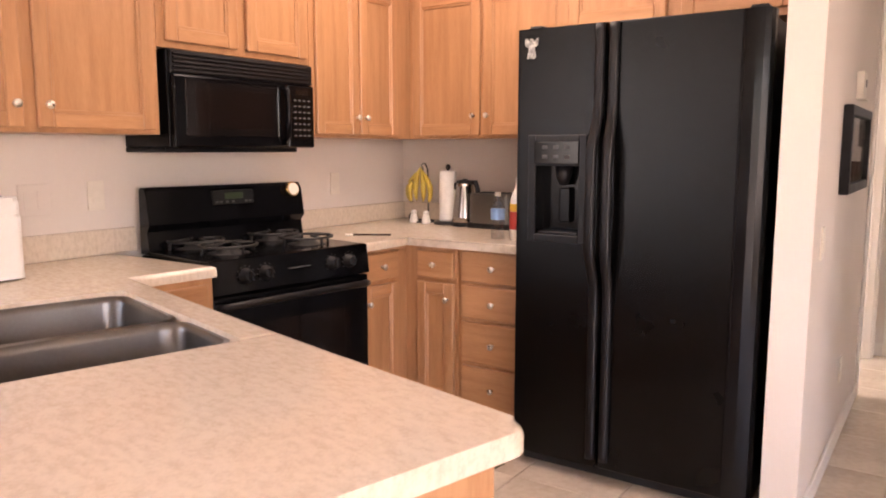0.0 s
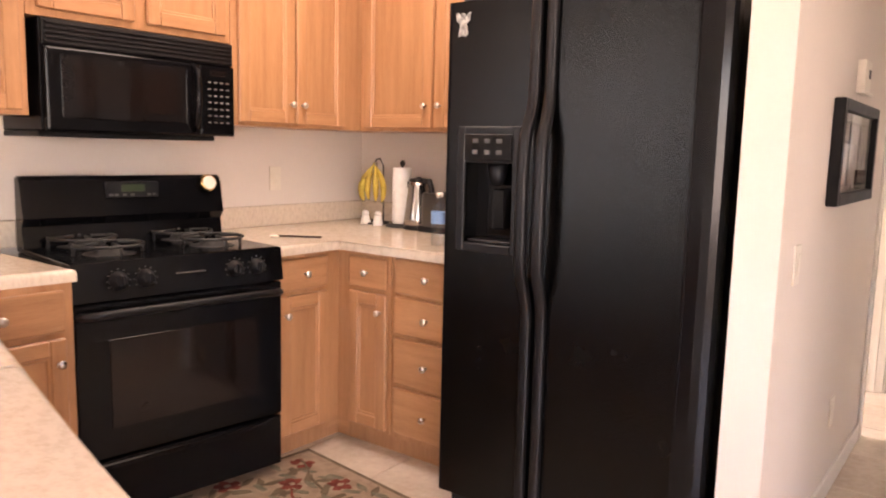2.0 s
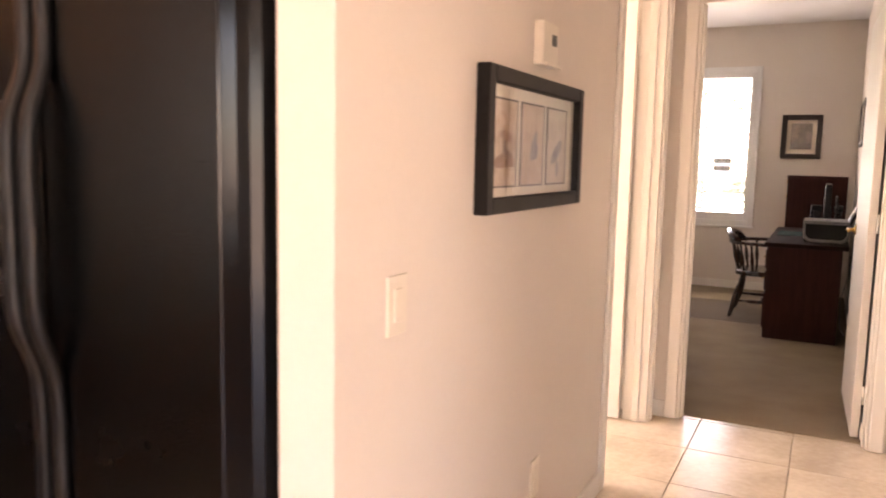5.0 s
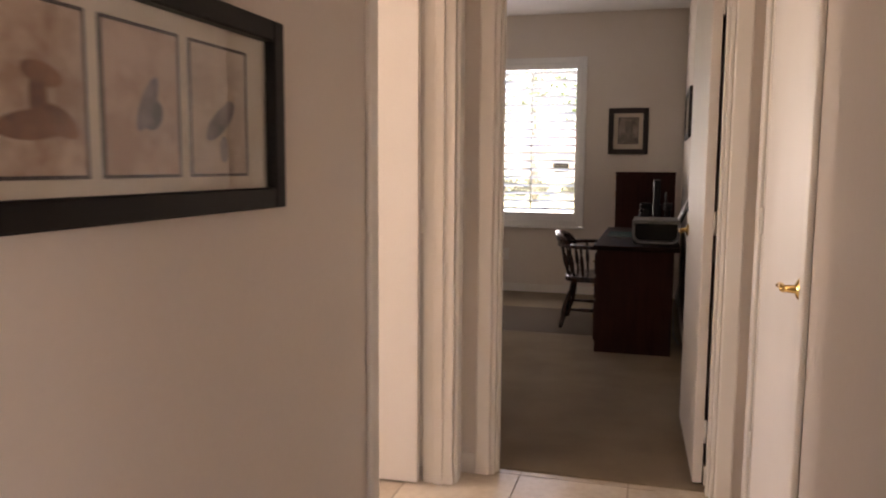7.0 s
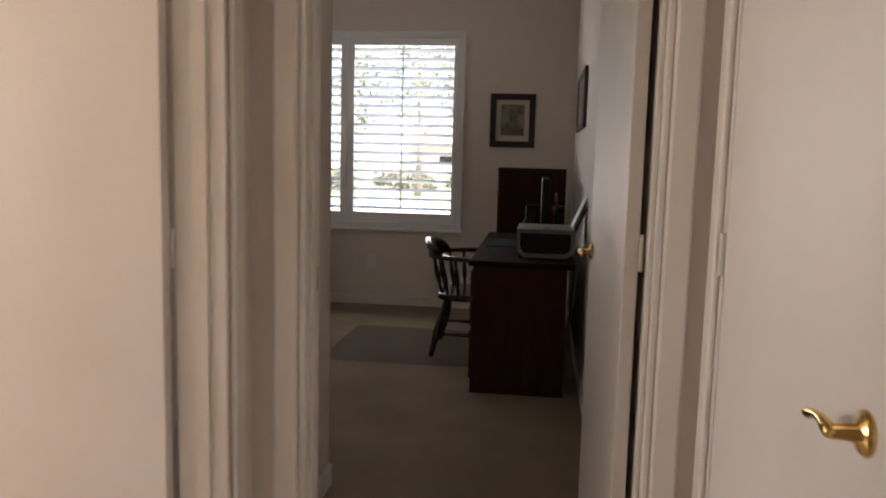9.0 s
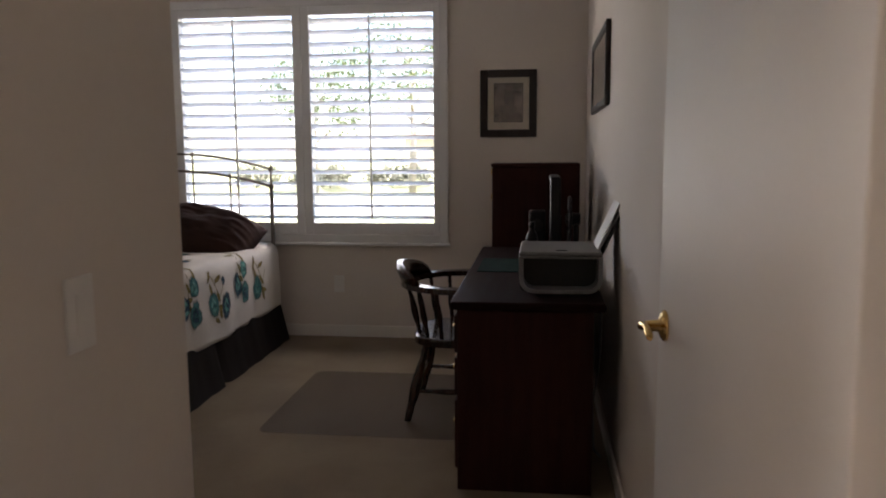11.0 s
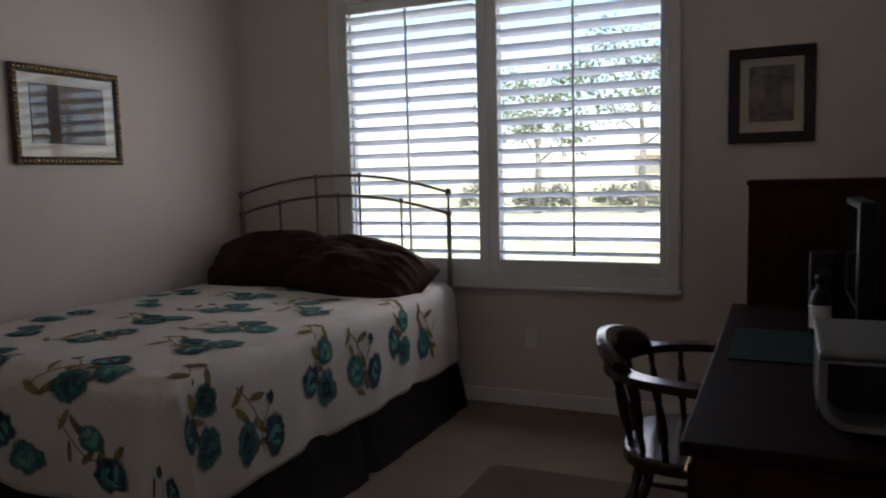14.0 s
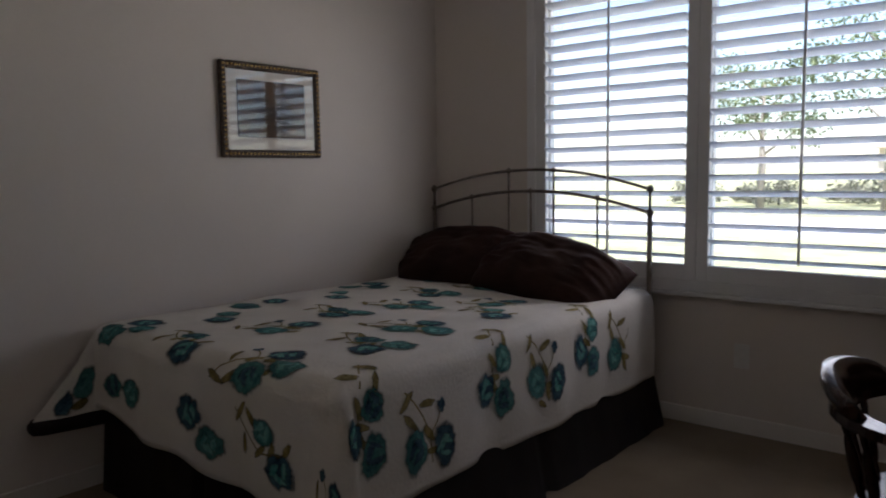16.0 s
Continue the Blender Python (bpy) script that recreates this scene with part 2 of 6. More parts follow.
# ---- mesh helpers ----
def box(bm, x0, x1, y0, y1, z0, z1, bevel=0.0, seg=1):
    vs = [bm.verts.new((x, y, z)) for z in (z0, z1) for y in (y0, y1) for x in (x0, x1)]
    fs = [bm.faces.new([vs[i] for i in q]) for q in ((0, 2, 3, 1), (4, 5, 7, 6), (0, 1, 5, 4), (2, 6, 7, 3), (0, 4, 6, 2), (1, 3, 7, 5))]
    if bevel:
        bmesh.ops.bevel(bm, geom=list({e for f in fs for e in f.edges}), offset=bevel, segments=seg, affect="EDGES", profile=0.5)
    return bm


def cbox(bevel, *b, seg=1):
    return box(bmesh.new(), *b, bevel=bevel, seg=seg)


def tube(bm, pts, r, n=8, closed=False, radii=None):
    pts = [Vector(p) for p in pts]
    rings = []
    for i, p in enumerate(pts):
        a = pts[i - 1] if (i or closed) else p
        c = pts[(i + 1) % len(pts)] if (i < len(pts) - 1 or closed) else p
        d = (c - a).normalized()
        u = d.cross(Vector((0, 0, 1)) if abs(d.z) < 0.9 else Vector((1, 0, 0))).normalized()
        v = d.cross(u)
        rr = float(radii[i] if radii else r)
        rings.append([bm.verts.new(p + rr * (math.cos(2 * math.pi * k / n) * u + math.sin(2 * math.pi * k / n) * v)) for k in range(n)])
    for i in range(len(rings) if closed else len(rings) - 1):
        a, c = rings[i], rings[(i + 1) % len(rings)]
        for k in range(n):
            f = bm.faces.new((a[k], a[(k + 1) % n], c[(k + 1) % n], c[k]))
            f.smooth = True
    if not closed:
        bm.faces.new(rings[0][::-1])
        bm.faces.new(rings[-1])
    return bm


def lathe(bm, prof, n=16, at=(0, 0, 0), turn=None):
    """Turned shape from (radius, height) pairs round z, moved to at, turned by a matrix."""
    turn = turn or Matrix.Identity(3)
    rings = []
    for r, z in prof:
        rings.append([bm.verts.new(Vector(at) + turn @ Vector((r * math.cos(2 * math.pi * k / n), r * math.sin(2 * math.pi * k / n), z))) for k in range(n)])
    for a, c in zip(rings, rings[1:]):
        for k in range(n):
            f = bm.faces.new((a[k], a[(k + 1) % n], c[(k + 1) % n], c[k]))
            f.smooth = True
    bm.faces.new(rings[0][::-1])
    bm.faces.new(rings[-1])
    return bm


def slab(bm, outline, z0, z1, bevel=0.0, seg=2):
    """A flat plate with the given (x, y) outline."""
    lo = [bm.verts.new((x, y, z0)) for x, y in outline]
    hi = [bm.verts.new((x, y, z1)) for x, y in outline]
    n = len(outline)
    bm.faces.new(lo[::-1])
    top = bm.faces.new(hi)
    for i in range(n):
        bm.faces.new((lo[i], lo[(i + 1) % n], hi[(i + 1) % n], hi[i]))
    if bevel:
        bmesh.ops.bevel(bm, geom=list(top.edges), offset=bevel, segments=seg, affect="EDGES", profile=0.5)
    return bm


def turned_to(d):
    return Vector((0, 0, 1)).rotation_difference(Vector(d)).to_matrix()


def mesh_from(name, bm, material, smooth=False):
    bmesh.ops.recalc_face_normals(bm, faces=bm.faces)
    me = bpy.data.meshes.new(name)
    bm.to_mesh(me)
    bm.free()
    me.materials.append(material)
    if smooth:
        for p in me.polygons:
            p.use_smooth = True
    return me


def part(name, bm, material, parent, label="", smooth=False):
    ob = new(name, mesh_from(name, bm, material, smooth))
    ob.parent = parent
    return tagged(ob, label) if label else ob


def piece(name, me, parent, m=None):
    ob = new(name, me)
    ob.parent = parent
    if m is not None:
        ob.matrix_local = m
    return ob


def thing(name, m, label, category, group=""):
    ob = new(name)
    ob.empty_display_size = 0.1
    ob.matrix_world = m
    return tagged(ob, label, category, group, "thing")


def solid(name, bm, material, label, category, kind="structure", smooth=False):
    return tagged(new(name, mesh_from(name, bm, material, smooth)), label, category, "", kind)


# ---- plan ----
WX, WY = -2.42, 1.98          # kitchen walls behind range and behind fridge
HW, HR = -0.118, 1.068        # hall: back of its west wall, face of its east wall beside the closet
HN, HNY = 1.03, 2.50          # face and end of the thicker wall before it
YB, YB2 = 3.79, 3.91          # wall between hall and bedroom
BL, BR, BY = -2.53, 0.945, 8.225
CH = 2.65                     # ceiling
T = 0.12
END = 1.0                    # free end of the wall beside the fridge
OP0, OP1 = 2.815, 3.66         # side doorway in the hall's west wall
DL, DR = 0.12, 0.962           # bedroom doorway
DH = 2.04


# ---- walls, floors, ceilings ----
def wall(name, *boxes, mat="paint"):
    bm = bmesh.new()
    for b in boxes:
        box(bm, *b)
    return solid(name, bm, M[mat], "smooth off-white painted plaster wall", "wall")


wall("wall_range", (WX - T, WX, -2.2, WY + T, 0, CH))
# unseen wall stretch with an opening added around the sheen lamp
wall("unseen_wall_southwest", (WX - T, WX, -4.6, -4.2, 0, CH), (WX - T, WX, -4.2, -2.2, 0, 1.0), (WX - T, WX, -4.2, -2.2, 2.2, CH))
wall("wall_fridge", (WX, HW, WY, WY + T, 0, CH))
wall("wall_hall_west", (HW, 0, END, OP0, 0, CH), (HW, 0, OP1, YB, 0, CH), (HW, 0, OP0, OP1, DH, CH))
wall("wall_hall_north", (HW, DL, YB, YB2, 0, CH), (DR, HR + T, YB, YB2, 0, CH), (DL, DR, YB, YB2, DH, CH))
RD0, RD1 = 2.88, 3.69
bm = slab(bmesh.new(), [(HN, 0.55), (HR + T, 0.55), (HR + T, HNY), (HN + 0.03, HNY), (HN + 0.013, HNY - 0.005), (HN + 0.003, HNY - 0.016), (HN, HNY - 0.032)], 0, CH)
solid("wall_hall_east_thick", bm, M["paint"], "smooth off-white painted plaster wall with rounded corner", "wall")
wall("wall_hall_east", (HR, HR + T, HNY, RD0, 0, CH), (HR, HR + T, RD1, YB, 0, CH), (HR, HR + T, RD0, RD1, DH, CH))
wall("wall_closet_back", (HR + T + 0.55, HR + T + 0.65, 0.67, YB, 0, CH))
# unseen walls closing the great room; east opening placed to light the hall wall
wall("unseen_wall_north", (HR + T, 4.2, 0.55, 0.67, 0, CH))
wall("unseen_wall_east", (4.2, 4.3, -4.6, -4.45, 0, CH), (4.2, 4.3, -2.0, 0.67, 0, CH), (4.2, 4.3, -4.45, -2.0, 0, 0.6), (4.2, 4.3, -4.45, -2.0, 2.2, CH))
# unseen south wall; its opening is sized to limit the light let in
wall("unseen_wall_south", (WX - T, 2.0, -4.7, -4.6, 0, CH), (3.1, 4.3, -4.7, -4.6, 0, CH), (2.0, 3.1, -4.7, -4.6, 2.1, CH))
wall("wall_side_room", (-3.0, -2.9, WY + T, 2.4, 0, CH), (-3.0, -2.9, 3.5, YB2, 0, CH), (-3.0, -2.9, 2.4, 3.5, 0, 0.85), (-3.0, -2.9, 2.4, 3.5, 2.15, CH))
wall("wall_side_room_north", (-2.9, HW, YB, YB2, 0, CH))
wall("wall_side_room_south", (-2.9, WX - T, WY, WY + T, 0, CH))
wall("wall_entry", (-0.18, -0.06, YB2, 4.71, 0, CH))
wall("wall_closet_front", (BL, -0.18, 4.59, 4.71, 0, CH))
wall("wall_bedroom_west", (BL - T, BL, YB2, BY + 0.15, 0, CH))
wall("wall_bedroom_east", (BR, BR + T, YB2, BY + 0.15, 0, CH))
WL, WR, WZ0, WZ1 = -1.83, 0.03, 0.70, 2.22
wall("wall_window", (BL, WL, BY, BY + 0.15, 0, CH), (WR, BR, BY, BY + 0.15, 0, CH), (WL, WR, BY, BY + 0.15, 0, WZ0), (WL, WR, BY, BY + 0.15, WZ1, CH))
solid("ceiling", cbox(0, -3.1, 4.3, -4.7, BY + 0.15, CH, CH + 0.1), M["ceiling"], "textured white painted ceiling", "ceiling")
solid("floor_base", cbox(0, -3.1, 4.3, -4.7, 3.86, -0.12, -0.006), M["grout"], "grey-beige grout bed under the floor tiles", "floor")
solid("floor_carpet", cbox(0.004, BL, BR, 3.865, BY, -0.05, 0.006), M["carpet"], "beige cut-pile bedroom carpet", "carpet")
solid("floor_closet", cbox(0, HR + T, HR + T + 0.55, 0.67, YB, -0.1, 0.002), M["carpet"], "beige closet carpet", "carpet")


def trim(name, *boxes, label="white painted wood trim", cat="trim", bevel=0.003):
    bm = bmesh.new()
    for b in boxes:
        box(bm, *b, bevel=bevel)
    return solid(name, bm, M["trim"], label, cat)


B = 0.085
for nm, b in dict(hall_west=(0, 0.012, END, OP0 - 0.06, 0, B), wall_end=(HW - 0.0, 0.012, END - 0.012, END, 0, B), hall_north=(0.0, DL - 0.06, YB - 0.012, YB, 0, B),
                  hall_east=(HR - 0.012, HR, HNY, RD0 - 0.06, 0, B), hall_thick=(HN - 0.012, HN, 0.55, HNY - 0.032, 0, B), window=(BL, BR, BY - 0.012, BY, 0, B),
                  bed_west=(BL, BL + 0.012, 4.71, BY - 0.012, 0, B), bed_east=(BR - 0.012, BR, YB2, BY - 0.012, 0, B),
                  closet=(BL, -0.06, 4.71, 4.722, 0, B), entry=(-0.06, -0.048, YB2 + 0.02, 4.71, 0, B)).items():
    trim("baseboard_" + nm, b, label="low white painted baseboard", cat="baseboard")


def casing(name, axis, at, a0, a1, side, top=DH, w=0.06, d=0.016):
    """Casing round an opening: two legs and a head with eased edges."""
    c = tagged(new(name), "white painted moulded door casing", "trim", "", "structure")

    def bar(nm, l, h, z0, z1):
        bm = bmesh.new()
        lo, hi = sorted((at, at + d * side))
        box(bm, *((l, h, lo, hi) if axis == "y" else (lo, hi, l, h)), z0, z1, bevel=0.0065, seg=3)
        part(nm, bm, M["trim"], c)

    bar("leg", a0 - w, a0 - 0.001, 0, top)
    bar("leg", a1 + 0.001, a1 + w, 0, top)
    bar("head", a0 - w, a1 + w, top + 0.0005, top + w)
    return c


casing("casing_bedroom", "y", YB, DL, DR, -1)
casing("casing_bedroom_inside", "y", YB2, DL, DR + 0.003, 1, w=0.04)
casing("casing_side_room", "x", 0.0, OP0, OP1, 1)
casing("casing_hall_closet", "x", HR, RD0, RD1, -1)


def jamb(name, axis, at0, at1, a0, a1, stop):
    """Lining of a doorway with its stops."""
    c = tagged(new(name), "white painted door jamb with stop", "trim", "", "structure")
    t = 0.015

    def bar(nm, l, h, p, q, z0, z1):
        part(nm, cbox(0.002, *((l, h, p, q) if axis == "y" else (p, q, l, h)), z0, z1), M["trim"], c)

    for l, h in ((a0 + 0.0005, a0 + t), (a1 - t, a1 - 0.0005)):
        bar("side_lining", l, h, at0, at1, 0, DH - t)
    for l, h in ((a0 + t, a0 + t + 0.011), (a1 - t - 0.011, a1 - t)):
        bar("door_stop", l, h, stop, stop + 0.035, 0, DH - t - 0.001)
    bar("head_lining", a0 + 0.0005, a1 - 0.0005, at0, at1, DH - t + 0.0005, DH - 0.0005)
    return c


jamb("jamb_bedroom", "y", YB - 0.001, YB2 + 0.001, DL, DR, YB + 0.03)
jamb("jamb_side_room", "x", HW - 0.001, 0.001, OP0, OP1, HW + 0.045)
jamb("jamb_hall_closet", "x", HR - 0.001, HR + T + 0.001, RD0, RD1, HR + 0.040)


def lever(parent, x, y, z, out, along):
    """Brass lever: rose, neck and wavy lever. out: +-1 along local y off the leaf; along: +-1 along local x."""
    bm = bmesh.new()
    lathe(bm, [(0.028, 0), (0.028, 0.004), (0.022, 0.009), (0.011, 0.013), (0.009, 0.040)], 20, (x, y, z), turned_to((0, out, 0)))
    rose = part("handle", bm, M["brass"], parent, "polished brass lever handle")
    bm = bmesh.new()
    pts = [(x + along * s, y + out * (0.041 + 0.10 * max(s - 0.075, 0)), z + 0.006 * math.sin(s * 48) + 0.10 * max(s - 0.08, 0)) for s in np.linspace(-0.008, 0.082, 12)]
    tube(bm, pts, 0.007, 10, radii=[0.006, 0.009, 0.009, 0.008, 0.007, 0.0065, 0.006, 0.006, 0.0065, 0.007, 0.0065, 0.004])
    part("lever", bm, M["brass"], rose)
    return rose


def door_leaf(name, m, width, label, levers, hinges_at, hinge_side, height=0.935):
    """Flush door leaf, hinged at local x = 0, running along +x, 35 mm thick along y from 0."""
    d = thing(name, m, label, "door")
    d["kind"] = "structure"
    part("leaf", cbox(0.002, 0, width, 0, 0.035, 0.012, DH - 0.02), M["door"], d)
    for out in levers:
        lever(d, width - 0.065, 0.035 if out > 0 else 0.0, height, out, -1)
    part("latch_plate", cbox(0.0004, width - 0.0005, width + 0.0015, 0.006, 0.029, height - 0.03, height + 0.03), M["brass"], d)
    for z in hinges_at:
        bm = bmesh.new()
        tube(bm, [(-0.006, hinge_side, z - 0.045), (-0.006, hinge_side, z + 0.045)], 0.006, 8)
        part("hinge", bm, M["trim"], d)
    return d


door_leaf("door_1", pose(0.928, YB2 + 0.006, 0, 0, 0, 91.8), 0.80, "white flush bedroom door standing open against the wall", (1,), (0.22, 1.02, 1.82), -0.004)
door_leaf("door_2", pose(HW - 0.01, OP1 - 0.022, 0, 0, 0, 181.5), 0.86, "white flush side-room door standing wide open", (1, -1), (0.22, 1.02, 1.82), 0.0)
door_leaf("door_3", pose(HR + 0.003, RD1 - 0.0165, 0, 0, 0, -90), RD1 - RD0 - 0.0335, "white flush closet door closed in the hall", (-1,), (0.27, 1.05, 1.82), -0.006, 0.928)

strike = thing("strike_plate", pose(DL + 0.0152, YB + 0.085, 0.925), "small brass strike plate on the bedroom door jamb", "strike plate")
part("plate", cbox(0.0005, 0, 0.002, -0.014, 0.014, -0.03, 0.03), M["brass"], strike)


# ---- kitchen ----
def knob(parent, x, y, z):
    """Round knob standing off a face whose outward direction is local -y."""
    bm = bmesh.new()
    lathe(bm, [(0.006, 0), (0.005, 0.012), (0.009, 0.016), (0.0145, 0.021), (0.0145, 0.025), (0.010, 0.030), (0.003, 0.0315)], 14, (x, y, z), turned_to((0, -1, 0)))
    return part("knob", bm, M["nickel"], parent, "brushed nickel knob")


def raised_door(name, parent, x0, x1, z0, z1, y, knob_at=None, recessed=True):
    """Frame-and-panel door face, outward local -y, 20 mm thick in front of y."""
    w, t = 0.052, 0.02
    lead = part(name, cbox(0.004, x0, x0 + w, y - t, y, z0, z1), M["oak_v"], parent)
    part("stile", cbox(0.004, x1 - w, x1, y - t, y, z0, z1), M["oak_v"], lead)
    part("rail", cbox(0.004, x0 + w, x1 - w, y - t + 0.0006, y, z0, z0 + w), M["oak_h"], lead)
    part("rail", cbox(0.004, x0 + w, x1 - w, y - t + 0.0006, y, z1 - w, z1), M["oak_h"], lead)
    bm = bmesh.new()
    box(bm, x0 + w - 0.004, x1 - w + 0.004, y - 0.006, y, z0 + w - 0.004, z1 - w + 0.004)
    part("panel", bm, M["oak_v"], lead)
    for a, b, c, d in ((x0 + w - 0.002, x1 - w + 0.002, z0 + w - 0.002, z0 + w + 0.010), (x0 + w - 0.002, x1 - w + 0.002, z1 - w - 0.010, z1 - w + 0.002),
                       (x0 + w - 0.002, x0 + w + 0.010, z0 + w, z1 - w), (x1 - w - 0.010, x1 - w + 0.002, z0 + w, z1 - w)):
        part("moulding", cbox(0.003, a, b, y - 0.0145, y - 0.0058, c, d), M["oak_h" if b - a > d - c else "oak_v"], lead)
    if knob_at:
        knob(lead, knob_at[0], y - t, knob_at[1])
    return lead


def drawer_front(parent, x0, x1, z0, z1, y):
    bm = bmesh.new()
    box(bm, x0, x1, y - 0.020, y, z0, z1, bevel=0.007, seg=2)
    d = part("drawer", bm, M["oak_h"], parent)
    knob(d, (x0 + x1) / 2, y - 0.020, (z0 + z1) / 2)
    return d


def cabinet(name, m, w, depth, z0, z1, label, toe=False, group=""):
    """Carcass with a face frame: local x 0..w, front at y = 0, back at y = depth."""
    c = thing(name, m, label, "cabinet", group)
    bm = bmesh.new()
    if toe:
        box(bm, 0, w, 0.07, depth, 0.0, 0.10)
        box(bm, 0, w, 0.0, depth, 0.10, z1)
    else:
        box(bm, 0, w, 0.0, depth, z0, z1, bevel=0.0015)
    part("body", bm, M["oak_v"], c)
    return c


UZ0, UZ1 = 1.375, 2.13
UX, UY = -2.13, 1.655            # upper fronts
BX, BYF = -1.815, 1.20           # base fronts
CT = 0.905

# range wall: local x runs along -y of the world when turned by 90 degrees, so fronts face +x
def on_range_wall(y_left, x=BX):
    return pose(x, y_left, 0, 0, 0, 90)


# upper cabinets on the range wall
up_group = "oak upper cabinets"
c = cabinet("upper_cabinet", on_range_wall(-1.28, UX), 1.36, UX - WX - 0.003, UZ0, UZ1, "honey oak wall cabinet with three raised-frame doors", group=up_group)
raised_door("door", c, 0.02, 0.42, UZ0 + 0.015, UZ1 - 0.02, 0, (0.39, 1.465))
raised_door("door", c, 0.45, 0.85, UZ0 + 0.015, UZ1 - 0.02, 0, (0.82, 1.465))
raised_door("door", c, 0.895, 1.335, UZ0 + 0.015, UZ1 - 0.02, 0, (0.925, 1.465))
c = cabinet("upper_cabinet", on_range_wall(0.083, UX), 0.80, UX - WX - 0.003, 1.70, UZ1, "short honey oak wall cabinet above the microwave", group=up_group)
raised_door("door", c, 0.03, 0.375, 1.725, UZ1 - 0.02, 0)
raised_door("door", c, 0.425, 0.77, 1.725, UZ1 - 0.02, 0)
c = cabinet("upper_cabinet", on_range_wall(0.886, UX), WY - 0.886 - 0.003, UX - WX - 0.003, UZ0, UZ1, "honey oak wall cabinet with two narrow doors", group=up_group)
raised_door("door", c, 0.03, 0.33, UZ0 + 0.015, UZ1 - 0.02, 0, (0.305, 1.475))
raised_door("door", c, 0.345, 0.645, UZ0 + 0.015, UZ1 - 0.02, 0, (0.372, 1.475))
# upper cabinets on the fridge wall
c = cabinet("upper_cabinet", pose(UX + 0.004, UY, 0), 0.96, WY - UY - 0.003, UZ0, UZ1, "honey oak wall cabinet beside the refrigerator", group=up_group)
raised_door("door", c, 0.035, 0.455, UZ0 + 0.015, UZ1 - 0.02, 0, (0.425, 1.49))
raised_door("door", c, 0.475, 0.93, UZ0 + 0.015, UZ1 - 0.02, 0, (0.505, 1.49))
c = cabinet("upper_cabinet", pose(-1.162, UY - 0.16, 0), 1.038, WY - UY + 0.157, 1.83, UZ1, "short honey oak cabinet above the refrigerator", group=up_group)
raised_door("door", c, 0.05, 0.49, 1.86, UZ1 - 0.02, 0)
raised_door("door", c, 0.55, 0.99, 1.86, UZ1 - 0.02, 0)


def crown(name, m, w):
    t = thing(name, m, "oak crown moulding along the cabinet tops", "moulding")
    bm = bmesh.new()
    prof = [(0.02, 0), (-0.012, 0), (-0.018, 0.014), (-0.04, 0.034), (-0.052, 0.05), (-0.052, 0.06), (0.02, 0.06)]
    a = [bm.verts.new((0, y, z)) for y, z in prof]
    b = [bm.verts.new((w, y, z)) for y, z in prof]
    for i in range(len(prof)):
        j = (i + 1) % len(prof)
        bm.faces.new((a[i], a[j], b[j], b[i]))
    bm.faces.new(a[::-1])
    bm.faces.new(b)
    part("moulding", bm, M["oak_h"], t)


crown("crown_moulding", pose(UX, -1.28, UZ1 + 0.002, 0, 0, 90), UY + 1.28)
crown("crown_moulding", pose(UX + 0.055, UY, UZ1 + 0.002), 0.90)

# base cabinets
base_group = "oak base cabinets"
c = cabinet("base_cabinet", on_range_wall(-0.40), 0.44, BX - WX - 0.003, 0, 0.865, "honey oak base cabinet between range and peninsula", True, base_group)
drawer_front(c, 0.03, 0.41, 0.715, 0.845, 0)
raised_door("door", c, 0.03, 0.41, 0.115, 0.695, 0, (0.38, 0.62))
c = cabinet("base_cabinet", on_range_wall(0.825), BYF - 0.825 + 0.002, BX - WX - 0.003, 0, 0.865, "honey oak corner base cabinet beside the range", True, base_group)
drawer_front(c, 0.03, 0.29, 0.715, 0.845, 0)
raised_door("door", c, 0.03, 0.29, 0.115, 0.695, 0, (0.055, 0.62))
c = cabinet("base_cabinet", pose(BX, BYF, 0), 0.30, WY - BYF - 0.003, 0, 0.865, "narrow honey oak base cabinet in the corner", True, base_group)
drawer_front(c, 0.075, 0.285, 0.715, 0.845, 0)
raised_door("door", c, 0.075, 0.285, 0.115, 0.695, 0, (0.255, 0.62))
c = cabinet("base_cabinet", pose(BX + 0.303, BYF, 0), 0.395, WY - BYF - 0.003, 0, 0.865, "honey oak base cabinet with four drawers", True, base_group)
for z0, z1 in ((0.715, 0.858), (0.545, 0.70), (0.335, 0.53), (0.125, 0.32)):
    drawer_front(c, 0.025, 0.37, z0, z1, 0)


tk = thing("toe_kick", pose(0, 0, 0), "oak toe-kick filler in the cabinet corner", "toe kick")
part("filler", box(cbox(0, BX - 0.10, BX - 0.07, BYF + 0.003, BYF + 0.10, 0, 0.1), BX - 0.069, BX - 0.001, BYF + 0.0705, BYF + 0.10, 0, 0.1), M["oak_h"], tk)


# worktops
def rounded(x0, y0, x1, y1, r=0.06, n=6, which=(1, 1, 1, 1)):
    out = []
    for k, (cx, cy, a) in enumerate(((x1 - r, y1 - r, 0), (x0 + r, y1 - r, 90), (x0 + r, y0 + r, 180), (x1 - r, y0 + r, 270))):
        if which[k]:
            out += [(cx + r * math.cos(radians(a + 90 * i / n)), cy + r * math.sin(radians(a + 90 * i / n))) for i in range(n + 1)]
        else:
            out.append((cx + r * (1 if a in (0, 270) else -1), cy + r * (1 if a in (0, 90) else -1)))
    return out


EDGE = 0.035
wt = thing("worktop_corner", pose(0, 0, 0), "speckled beige laminate corner worktop with backsplash", "worktop")
